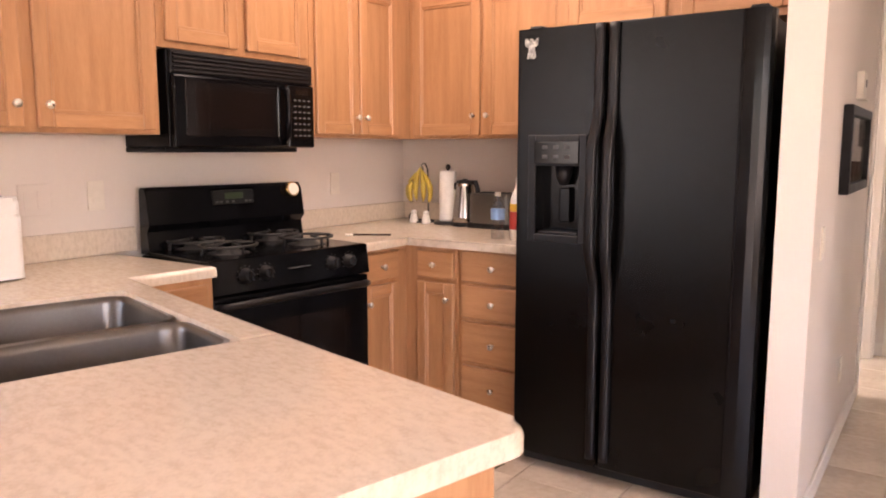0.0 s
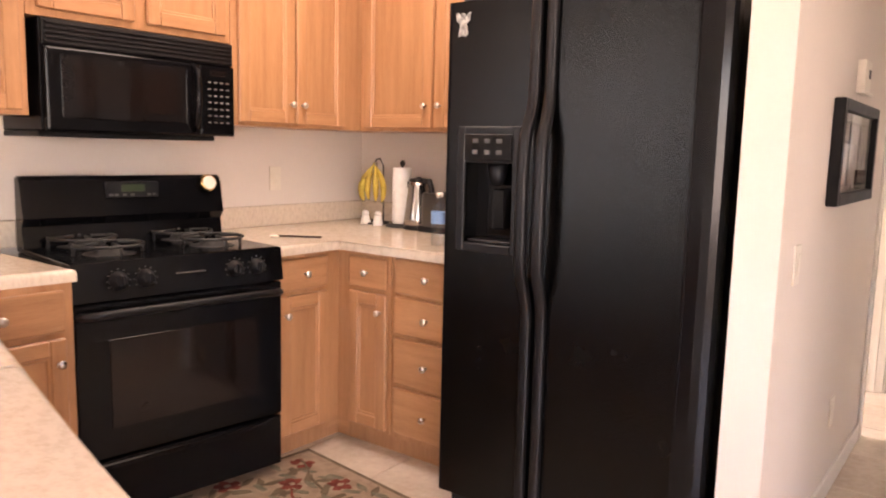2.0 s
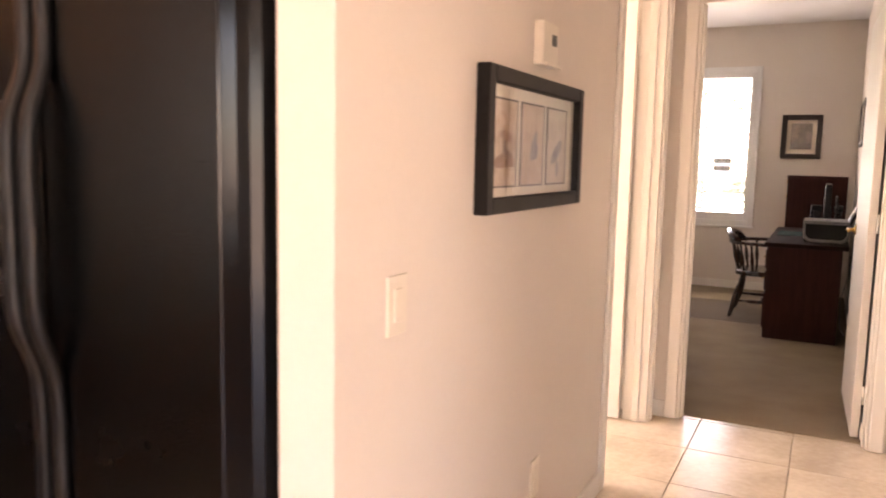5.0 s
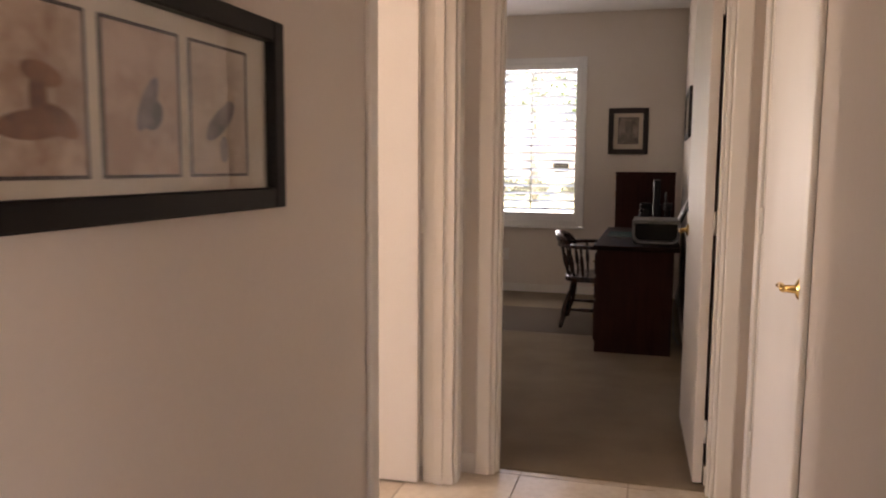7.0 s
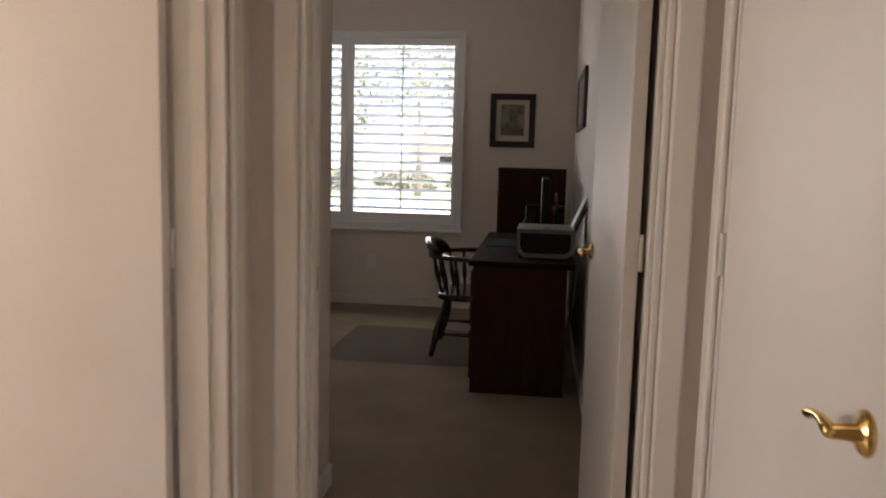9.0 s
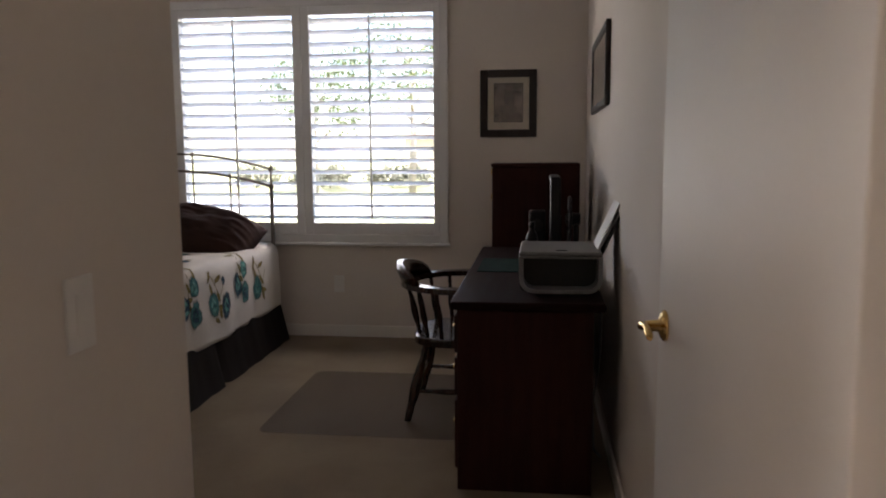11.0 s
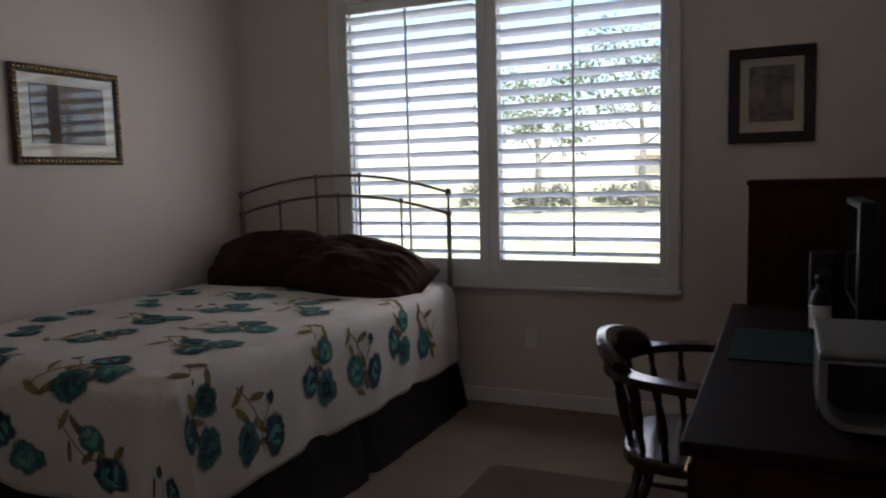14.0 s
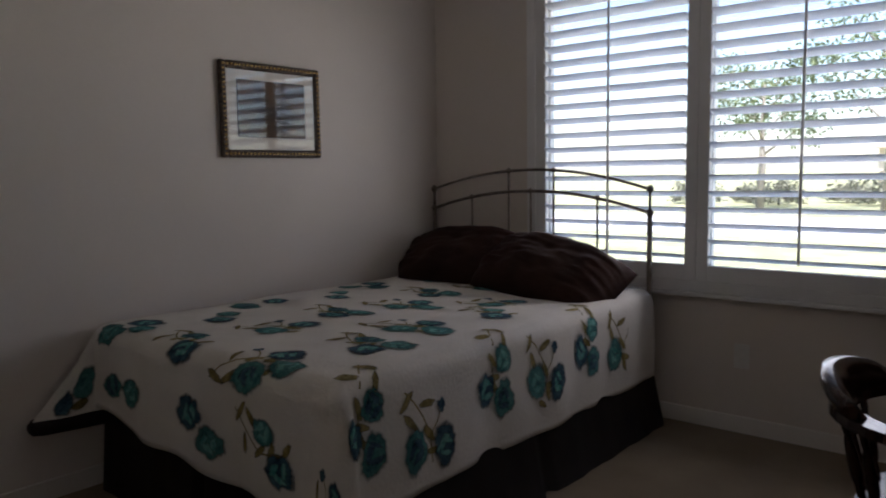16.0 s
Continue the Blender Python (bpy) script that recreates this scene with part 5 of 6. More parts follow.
part("hub", lathe(bmesh.new(), [(0.028, -0.05), (0.03, 0.0), (0.02, 0.018)], 16, (0.0, 0, 0.22), turned_to((-1, 0, 0))), M["black_plastic"], fan)
part("stand", tube(bmesh.new(), [(0.03, 0, 0.01), (0.03, 0, 0.22)], 0.012, 8), M["black_plastic"], fan)
part("foot", lathe(bmesh.new(), [(0.07, 0), (0.07, 0.01), (0.03, 0.02)], 20, (0.02, 0, 0)), M["black_plastic"], fan)


# captain's chair facing the desk (local +x is its front)
def build_chair():
    c = thing("captains_chair", pose(0.285, 6.87, 0, 0, 0, 0), "dark wooden captain's chair with turned spindles", "chair")
    SZ = 0.40
    out = []
    for i in range(28):
        a = 2 * math.pi * i / 28
        x, y = 0.235 * math.cos(a), 0.25 * math.sin(a)
        x = math.copysign(abs(math.cos(a)) ** 0.7 * 0.225, math.cos(a))
        y = math.copysign(abs(math.sin(a)) ** 0.7 * 0.245, math.sin(a))
        out.append((x, y))
    bm = slab(bmesh.new(), out, SZ - 0.04, SZ, 0.012, 3)
    part("seat", bm, M["chairwood"], c)

    def turned_leg(p, q, rmax):
        p, q = Vector(p), Vector(q)
        pts, radii = [], []
        for k, f in enumerate(np.linspace(0, 1, 15)):
            pts.append(p.lerp(q, f))
            radii.append(rmax * (0.62 + 0.38 * math.sin(math.pi * min(1, f * 1.15)) ** 2 - 0.18 * (abs(f - 0.22) < 0.05) - 0.18 * (abs(f - 0.80) < 0.05)))
        return tube(bmesh.new(), pts, rmax, 10, radii=radii)

    feet = []
    for sx, sy in ((-1, -1), (-1, 1), (1, -1), (1, 1)):
        top, bot = (0.15 * sx, 0.165 * sy, SZ - 0.03), (0.235 * sx, 0.235 * sy, 0.006)
        part("leg", turned_leg(bot, top, 0.026), M["chairwood"], c)
        feet.append((Vector(bot), Vector(top)))
    mids = [b.lerp(t_, 0.38) for b, t_ in feet]
    for i, j in ((0, 2), (1, 3)):
        part("stretcher", turned_leg(mids[i], mids[j], 0.014), M["chairwood"], c)
    a, b = mids[0].lerp(mids[2], 0.5), mids[1].lerp(mids[3], 0.5)
    part("stretcher", turned_leg(a, b, 0.014), M["chairwood"], c)
    part("stretcher", turned_leg(feet[0][0].lerp(feet[0][1], 0.5), feet[1][0].lerp(feet[1][1], 0.5), 0.012), M["chairwood"], c)
    part("stretcher", turned_leg(feet[2][0].lerp(feet[2][1], 0.55), feet[3][0].lerp(feet[3][1], 0.55), 0.012), M["chairwood"], c)
    # bow arm rail and crest
    AZ = 0.63

    def bow(a, z=AZ):
        return Vector((-0.02 - 0.245 * math.sin(a) if 0 <= a <= math.pi else -0.02, 0.27 * math.cos(a), z))

    path = [Vector((0.24, 0.275, AZ - 0.005)), Vector((0.12, 0.285, AZ)), Vector((0.0, 0.28, AZ))] + [bow(x) for x in np.linspace(0.15, math.pi - 0.15, 15)] + [Vector((0.0, -0.28, AZ)), Vector((0.12, -0.285, AZ)), Vector((0.24, -0.275, AZ - 0.005))]
    bm = bmesh.new()
    rows_ = []
    for i, p in enumerate(path):
        d = (path[min(i + 1, len(path) - 1)] - path[max(i - 1, 0)]).normalized()
        n = Vector((-d.y, d.x, 0))
        w = 0.03 if 2 < i < len(path) - 3 else 0.034
        rows_.append([bm.verts.new(p + n * s_ * w + Vector((0, 0, h))) for s_, h in ((-1, -0.013), (1, -0.013), (1, 0.013), (-1, 0.013))])
    for a_, b_ in zip(rows_, rows_[1:]):
        for k in range(4):
            bm.faces.new((a_[k], a_[(k + 1) % 4], b_[(k + 1) % 4], b_[k]))
    bm.faces.new(rows_[0][::-1])
    bm.faces.new(rows_[-1])
    bmesh.ops.bevel(bm, geom=[e for e in bm.edges if len(e.link_faces) == 2 and e.calc_face_angle(0) > 0.9], offset=0.006, segments=2, affect="EDGES")
    part("arm_rail", bm, M["chairwood"], c)
    bm = bmesh.new()
    rows_ = []
    for x in np.linspace(0.75, math.pi - 0.75, 13):
        p, f = bow(x, AZ), (x - 0.75) / (math.pi - 1.5)
        n = Vector((-math.sin(x), math.cos(x), 0))
        h = 0.045 + 0.055 * math.sin(math.pi * f) ** 0.6
        rows_.append([bm.verts.new(p + n * s_ + Vector((0, 0, z_))) for s_, z_ in ((-0.018, 0.0135), (0.03, 0.0135), (0.052, h * 0.7), (0.048, h), (0.018, h), (-0.006, h * 0.6))])
    for a_, b_ in zip(rows_, rows_[1:]):
        for k in range(6):
            bm.faces.new((a_[k], a_[(k + 1) % 6], b_[(k + 1) % 6], b_[k])).smooth = True
    bm.faces.new(rows_[0][::-1])
    bm.faces.new(rows_[-1])
    part("crest", bm, M["chairwood"], c)
    for x in np.linspace(0.30, math.pi - 0.30, 7):
        p = bow(x, AZ - 0.013)
        q = Vector((p.x * 0.80, p.y * 0.82, SZ - 0.005))
        part("spindle", turned_leg(q, p, 0.0155), M["chairwood"], c)
    for sy in (-1, 1):
        part("arm_post", turned_leg((0.13, 0.205 * sy, SZ - 0.005), (0.16, 0.28 * sy, AZ - 0.012), 0.017), M["chairwood"], c)


build_chair()

# clear chair mat
cm = thing("chair_mat", pose(-0.60, 6.42, 0.006), "translucent plastic chair mat lying on the carpet", "chair mat")
MATP, nt, b = nodes_of("clear_ribbed_vinyl")
b.inputs["Base Color"].default_value = (0.13, 0.095, 0.075, 1)
b.inputs["Roughness"].default_value = 0.6
b.inputs["Specular IOR Level"].default_value = 0.10
b.inputs["Alpha"].default_value = 0.22
part("sheet", slab(bmesh.new(), rounded(0, 0, 0.92, 0.96, 0.05, 5), 0.0004, 0.004, 0.0015, 1), MATP, cm)


# framed pictures
def frame_bars(bm, w, h, b, d, bev=0.004):
    for x0, x1, z0, z1 in ((0, b, 0, h), (w - b, w, 0, h), (b, w - b, 0, b), (b, w - b, h - b, h)):
        box(bm, x0, x1, -d, 0, z0, z1, bevel=bev)
    return bm


def art(name, seed, tones, scale):
    return surface(name, tones[0], tones[1], scale, 0.85, 0.0, fine=scale * 5, fine_amount=0.5, spread=(0.38, 0.62), stretch=(1, 1, 1 + seed * 0.3))


def picture(name, m, w, h, border, fmat, label, windows, tones, depth=0.022, glass=True, seed=0):
    p = thing(name, m, label, "picture")
    part("picture_frame", frame_bars(bmesh.new(), w, h, border, depth), M[fmat], p)
    part("mat_board", cbox(0, border, w - border, -0.010, -0.004, border, h - border), M["matboard"], p)
    for i, (x0, x1, z0, z1) in enumerate(windows):
        part("mat_bevel", frame_bars_at(x0, x1, z0, z1), M["ink"], p)
        part("print", cbox(0, x0, x1, -0.0125, -0.0102, z0, z1), art(name + "_art", seed + i, tones[i % len(tones)], 9), p)
    if glass:
        g = part("glazing", cbox(0, border, w - border, -0.0165, -0.015, border, h - border), M["glass"], p)
        g.visible_shadow = False
    return p


def frame_bars_at(x0, x1, z0, z1):
    bm = bmesh.new()
    e = 0.005
    for a, b, c, d in ((x0 - e, x0, z0 - e, z1 + e), (x1, x1 + e, z0 - e, z1 + e), (x0, x1, z0 - e, z0), (x0, x1, z1, z1 + e)):
        box(bm, a, b, -0.0135, -0.0101, c, d)
    return bm


def blot(p, pts, z, mat, name="painted_shape"):
    """A flat painted shape on a print, from overlapping ovals."""
    for i, (x, zz, a, b, tn) in enumerate(pts):
        bm = bmesh.new()
        loop = [(x + a * math.cos(q) * math.cos(tn) - b * math.sin(q) * math.sin(tn), zz + a * math.cos(q) * math.sin(tn) + b * math.sin(q) * math.cos(tn)) for q in np.linspace(0, 2 * math.pi, 19)[:-1]]
        lo = [bm.verts.new((u, z - 0.0004 - 0.0002 * i, v)) for u, v in loop]
        hi = [bm.verts.new((u, z, v)) for u, v in loop]
        bm.faces.new(lo)
        for k in range(len(lo)):
            bm.faces.new((lo[k], lo[(k + 1) % len(lo)], hi[(k + 1) % len(lo)], hi[k]))
        part(name, bm, mat, p)


GREY = [((0.06, 0.055, 0.05), (0.30, 0.27, 0.235))]
p2 = picture("framed_print", pose(0.270, BY - 0.001, 1.345), 0.36, 0.425, 0.048, "walnut_frame", "small grey print in a dark walnut frame", [(0.092, 0.268, 0.10, 0.335)], GREY, seed=1)
blot(p2, [(0.18, 0.17, 0.06, 0.035, 0), (0.185, 0.235, 0.035, 0.045, 0.4)], -0.0127, surface("grey_ink_wash", (0.07, 0.065, 0.06), (0.18, 0.165, 0.15), 30, 0.9, 0))
p3 = picture("framed_print", pose(BR - 0.001, 7.50, 1.445, 0, 0, -90), 0.86, 0.36, 0.036, "walnut_frame", "long grey print in a dark walnut frame", [(0.11, 0.75, 0.085, 0.275)], GREY, seed=2)

# glazed print in a carved frame over the bed
mi = thing("framed_print", pose(BL + 0.001, 6.70, 1.325, 0, 0, 90), "glazed dark print with white mat in a carved bronze frame", "picture")
mw_, mh_ = 0.585, 0.44
part("picture_frame", frame_bars(bmesh.new(), mw_, mh_, 0.036, 0.026, 0.008), M["bronze_frame"], mi)
bead = mesh_from("bead", lathe(bmesh.new(), [(0.002, -0.006), (0.007, -0.003), (0.007, 0.003), (0.002, 0.006)], 8), M["brass"])
for i in range(26):
    piece("bead", bead, mi, pose(0.018 + (mw_ - 0.036) * i / 25, -0.028, 0.018))
    piece("bead", bead, mi, pose(0.018 + (mw_ - 0.036) * i / 25, -0.028, mh_ - 0.018))
for i in range(1, 19):
    piece("bead", bead, mi, pose(0.018, -0.028, 0.018 + (mh_ - 0.036) * i / 19))
    piece("bead", bead, mi, pose(mw_ - 0.018, -0.028, 0.018 + (mh_ - 0.036) * i / 19))
part("mat_board", cbox(0, 0.036, mw_ - 0.036, -0.010, -0.004, 0.036, mh_ - 0.036), M["matboard"], mi)
part("mat_bevel", frame_bars_at(0.10, mw_ - 0.10, 0.10, mh_ - 0.085), M["ink"], mi)
part("print", cbox(0, 0.10, mw_ - 0.10, -0.0125, -0.0102, 0.10, mh_ - 0.085), surface("dark_sepia_print", (0.03, 0.022, 0.016), (0.16, 0.09, 0.04), 7, 0.8, 0, fine=40), mi)
g = part("glazing", cbox(0, 0.036, mw_ - 0.036, -0.0175, -0.0155, 0.036, mh_ - 0.036), M["glass"], mi)
g.visible_shadow = False


def wall_plate(m, kind, label, mat="ivory"):
    p = thing("light_switch" if kind == "switch" else "wall_outlet", m, label, "switch" if kind == "switch" else "outlet")
    part("plate", cbox(0.002, -0.035, 0.035, -0.006, 0, -0.058, 0.058, seg=2), M[mat], p)
    if kind == "switch":
        part("rocker", cbox(0.002, -0.016, 0.016, -0.0095, -0.0055, -0.033, 0.033), M[mat], p)
    else:
        for z in (-0.02, 0.02):
            s = part("socket", slab(bmesh.new(), rounded(-0.016, -0.014, 0.016, 0.014, 0.008, 4), 0, 0.002), M[mat], p)
            s.matrix_local = pose(0, -0.0058, z, 90)
            for x in (-0.006, 0.006):
                part("slot", cbox(0, x - 0.001, x + 0.001, -0.0085, -0.0078, z - 0.004, z + 0.005), M["ink"], s).matrix_parent_inverse = s.matrix_local.inverted()
    return p


wall_plate(pose(-0.69, BY, 0.37), "outlet", "white wall outlet under the bedroom window", "white_plastic")
wall_plate(pose(-0.06, 4.36, 1.0, 0, 0, 90), "switch", "white light switch on the bedroom entry wall", "white_plastic")
cord = thing("power_cord", pose(0.905, 6.30, 0.006), "grey power cord hanging behind the desk", "cord")
part("wire", tube(bmesh.new(), [(0, 0.1, 0.60), (-0.005, 0.02, 0.45), (-0.035, -0.16, 0.36), (-0.05, -0.20, 0.30), (-0.04, -0.17, 0.10), (0, 0, 0.006)], 0.004, 6), SILV, cord)


# ---- outside the window ----
ground = solid("ground", cbox(0, -400, 400, 8.6, 800, -0.45, -0.30), surface("dry_lawn", (0.24, 0.25, 0.12), (0.38, 0.37, 0.21), 2.0, 0.95, 0.5, fine=60), "sunlit yellow-green lawn outside the window", "ground")
# added pale strip that reflects sun up onto the louvers' undersides
solid("bounce_ground", cbox(0, -12, 12, 8.6, 15.5, -0.30, -0.26), surface("pale_bounce_ground", (0.58, 0.55, 0.49), (0.76, 0.72, 0.66), 12, 0.95, 0.6, fine=90), "pale ground strip added outside the window to bounce light up", "ground")
solid("ground_side", cbox(0, -400, -3.2, -4.74, 8.59, -0.45, -0.30), M["grout"], "plain paving beside the house", "ground")
solid("ground_rear", cbox(0, -400, 400, -400, -4.75, -0.45, -0.30), M["grout"], "plain paving behind the house", "ground")


def bush(m, rx, rz, seed, label):
    t = thing("shrub", m, label, "shrub", "garden shrubs")
    r2 = random.Random(seed)
    bm = bmesh.new()
    for _ in range(900):
        a, e = r2.random() * 6.283, math.acos(1 - r2.random())
        rr = (0.55 + 0.45 * r2.random()) * (1 + 0.2 * math.sin(3 * a + seed))
        c = Vector((rx * rr * math.cos(a) * math.sin(e), rx * rr * math.sin(a) * math.sin(e), 0.1 + rz * rr * math.cos(e)))
        u = Vector((r2.uniform(-1, 1), r2.uniform(-1, 1), r2.uniform(-1, 1))).normalized() * 0.09
        v = u.cross(Vector((r2.uniform(-1, 1), r2.uniform(-1, 1), r2.uniform(-1, 1)))).normalized() * 0.05
        bm.faces.new([bm.verts.new(c + p) for p in (-u, v, u, -v)])
    part("foliage", bm, M["dusty_leaf"], t)
    part("stem", tube(bmesh.new(), [(0, 0, 0), (0.05, 0, rz * 0.7)], 0.05, 6), M["bark"], t)


M["leaf"] = surface("green_leaf", (0.06, 0.09, 0.03), (0.16, 0.20, 0.08), 5, 0.6, 0)
M["dusty_leaf"] = surface("dusty_leaf", (0.09, 0.10, 0.065), (0.22, 0.21, 0.16), 5, 0.7, 0)
M["bark"] = surface("bark", (0.22, 0.19, 0.16), (0.36, 0.32, 0.27), 12, 0.9, 0.6)
for i, (bx_, by_, br) in enumerate(((-12.5, 37.5, 1.2), (-10.6, 39, 0.8), (-8.8, 37, 1.1), (-6.9, 40, 0.9), (-5.2, 38, 1.2), (-3.1, 39.5, 0.9), (-1.2, 38, 1.1))):
    bush(pose(bx_, by_, -0.30), br, br * 0.9, i + 1, "pale dusty garden shrub beyond the lawn")


def tree(m, h, seed):
    t = thing("tree", m, "leafy green garden tree with open crown", "tree")
    r2 = random.Random(seed)
    bm = tube(bmesh.new(), [(0, 0, 0), (0.05, 0.02, h * 0.3), (0, 0.05, h * 0.55), (0.1, 0, h * 0.8)], 0.1, 8, radii=[0.16, 0.12, 0.08, 0.03])
    tips = []
    for i in range(9):
        a = i * 2.4
        z = h * (0.35 + 0.05 * i)
        tip = Vector((math.cos(a) * h * 0.25, math.sin(a) * h * 0.25, z + h * 0.18))
        tube(bm, [(0.03, 0.02, z), tip * 0.6 + Vector((0, 0, z * 0.4)), tip], 0.03, 6, radii=[0.05, 0.035, 0.015])
        tips.append(tip)
    part("trunk", bm, M["bark"], t)
    bm = bmesh.new()
    for tip in tips:
        for _ in range(260):
            c = tip + Vector((r2.gauss(0, 1), r2.gauss(0, 1), r2.gauss(0, 0.7))) * h * 0.085
            u = Vector((r2.uniform(-1, 1), r2.uniform(-1, 1), r2.uniform(-1, 1))).normalized() * 0.10
            v = u.cross(Vector((r2.uniform(-1, 1), r2.uniform(-1, 1), r2.uniform(-1, 1)))).normalized() * 0.05
            bm.faces.new([bm.verts.new(c + p) for p in (-u, v, u, -v)])
    part("crown", bm, M["leaf"], t)


tree(pose(-8.3, 33.0, -0.30), 5.6, 5)
tree(pose(-4.3, 33.0, -0.30), 7.0, 6)
solid("road", cbox(0, -200, 200, 22, 29, -0.30, -0.285), surface("pale_concrete", (0.36, 0.35, 0.33), (0.46, 0.45, 0.43), 8, 0.9, 0.4, fine=150), "pale concrete street beyond the lawn", "road")
house = thing("neighbour_house", pose(-3, 75, -0.30), "pale stucco house across the street", "house")
STUC = surface("pale_stucco", (0.55, 0.47, 0.38), (0.64, 0.56, 0.46), 3, 0.9, 0.3)
part("wall", cbox(0.02, -9, 9, 0, 9, 0, 3.0), STUC, house)
bm = bmesh.new()
v = [bm.verts.new(p) for p in ((-9.6, -0.6, 3), (9.6, -0.6, 3), (9.6, 9.6, 3), (-9.6, 9.6, 3), (-5, 4.5, 5.2), (5, 4.5, 5.2))]
for f in ((0, 1, 5, 4), (1, 2, 5), (2, 3, 4, 5), (3, 0, 4), (3, 2, 1, 0)):
    bm.faces.new([v[i] for i in f])
part("roof", bm, surface("clay_tile_roof", (0.34, 0.24, 0.18), (0.46, 0.34, 0.27), 6, 0.85, 0.5), house)
for x in (-6, -2.5, 5.5):
    part("window", cbox(0.02, x, x + 1.5, -0.05, 0.02, 1.0, 2.2), M["black_glass"], house)
part("garage_door", cbox(0.02, 0.5, 4.3, -0.05, 0.02, 0.0, 2.2), M["shutter"], house)


# ---- hall fittings ----
tri = thing("triple_picture", pose(0.001, 1.54, 1.146, 0, 0, 90), "black framed triptych of bird watercolours on the hall wall", "picture")
tw, th, tb = 0.72, 0.342, 0.038
part("picture_frame", frame_bars(bmesh.new(), tw, th, tb, 0.034, 0.003), M["ebony"], tri)
part("mat_board", cbox(0, tb, tw - tb, -0.012, -0.004, tb, th - tb), M["matboard"], tri)
WASH = [((0.40, 0.27, 0.19), (0.62, 0.50, 0.40)), ((0.46, 0.32, 0.24), (0.60, 0.47, 0.38)), ((0.52, 0.42, 0.34), (0.64, 0.55, 0.46))]
for i in range(3):
    x0 = 0.055 + 0.195 * i
    part("mat_bevel", moved(frame_bars_at(x0, x0 + 0.16, 0.065, 0.269), (0, -0.0022, 0)), M["ink"], tri)
    part("print", cbox(0, x0, x0 + 0.16, -0.0145, -0.0122, 0.065, 0.269), art("bird_wash", i, WASH[i], 9), tri)
    brown = surface("brown_wash", (0.12, 0.05, 0.03), (0.30, 0.15, 0.09), 30, 0.9, 0)
    slate = surface("slate_wash", (0.10, 0.10, 0.12), (0.28, 0.25, 0.25), 30, 0.9, 0)
    cx = x0 + 0.08
    if i == 0:
        blot(tri, [(cx, 0.125, 0.06, 0.018, 0.1), (cx + 0.005, 0.155, 0.014, 0.03, 0), (cx + 0.012, 0.185, 0.032, 0.014, -0.2), (cx + 0.04, 0.13, 0.03, 0.015, -0.6)], -0.0147, brown)
    elif i == 1:
        blot(tri, [(cx + 0.01, 0.165, 0.045, 0.015, 1.05), (cx + 0.02, 0.15, 0.025, 0.02, 0.7)], -0.0147, slate)
    else:
        blot(tri, [(cx, 0.15, 0.05, 0.018, 0.6), (cx + 0.03, 0.175, 0.014, 0.012, 0), (cx + 0.01, 0.105, 0.012, 0.022, 0)], -0.0147, slate)
g = part("glazing", cbox(0, tb, tw - tb, -0.0195, -0.018, tb, th - tb), M["glass"], tri)
g.visible_shadow = False

chime = thing("door_chime", pose(0.001, 1.955, 1.525, 0, 0, 90), "ivory plastic thermostat box above the picture", "thermostat")
part("case", cbox(0.004, -0.06, 0.06, -0.028, 0, 0, 0.115, seg=2), M["ivory"], chime)
part("window", cbox(0.001, 0.005, 0.045, -0.0295, -0.0275, 0.055, 0.085), M["legend"], chime)
part("lip", cbox(0.002, -0.06, 0.06, -0.04, -0.0285, -0.004, 0.004), M["ivory"], chime)
wall_plate(pose(0.0, 1.20, 0.995, 0, 0, 90), "switch", "ivory light switch on the hall wall")
wall_plate(pose(0.0, 2.02, 0.34, 0, 0, 90), "outlet", "ivory wall outlet low on the hall wall")
wall_plate(pose(WX, 1.36, 1.135, 0, 0, 90), "outlet", "ivory wall outlet above the corner worktop")
wall_plate(pose(WX, -0.02, 1.14, 0, 0, 90), "outlet", "ivory wall outlet beside the range")
bp = thing("blank_plate", pose(WX, -0.26, 1.135, 0, 0, 90), "painted double blank wall plate beside the outlet", "wall plate")
part("plate", cbox(0.002, -0.06, 0.06, -0.006, 0, -0.058, 0.058), M["paint"], bp)
for x in (-0.025, 0.025):
    part("cover", cbox(0.001, x - 0.016, x + 0.016, -0.008, -0.0055, -0.033, 0.033), M["paint"], bp)

# ---- things on the worktops ----
YEL = surface("ripe_banana_skin", (0.42, 0.30, 0.035), (0.60, 0.46, 0.08), 9, 0.5, 0.1, stretch=(1, 1, 2))
bh = thing("banana_hook", pose(-2.15, 1.80, CT), "wire banana stand on the corner worktop", "banana stand")
part("base_ring", tube(bmesh.new(), [(0.065 * math.cos(a), 0.065 * math.sin(a), 0.006) for a in np.linspace(0, 6.283, 25)[:-1]], 0.005, 6, closed=True), M["iron"], bh)
part("hook", tube(bmesh.new(), [(0, 0.06, 0.006), (0, 0.06, 0.18), (0, 0.055, 0.30), (0, 0.03, 0.335), (0, 0.0, 0.33), (0.0, -0.008, 0.315)], 0.004, 6), M["iron"], bh)
for x in (-0.05, 0.05):
    part("scroll", tube(bmesh.new(), [(x + 0.02 * math.cos(a), -0.03, 0.03 + 0.02 * math.sin(a)) for a in np.linspace(0, 6.283, 17)[:-1]], 0.004, 6, closed=True), M["iron"], bh)
bun = thing("banana_bunch", pose(-2.15, 1.792, CT + 0.30), "bunch of ripe yellow bananas hanging on the hook", "bananas")
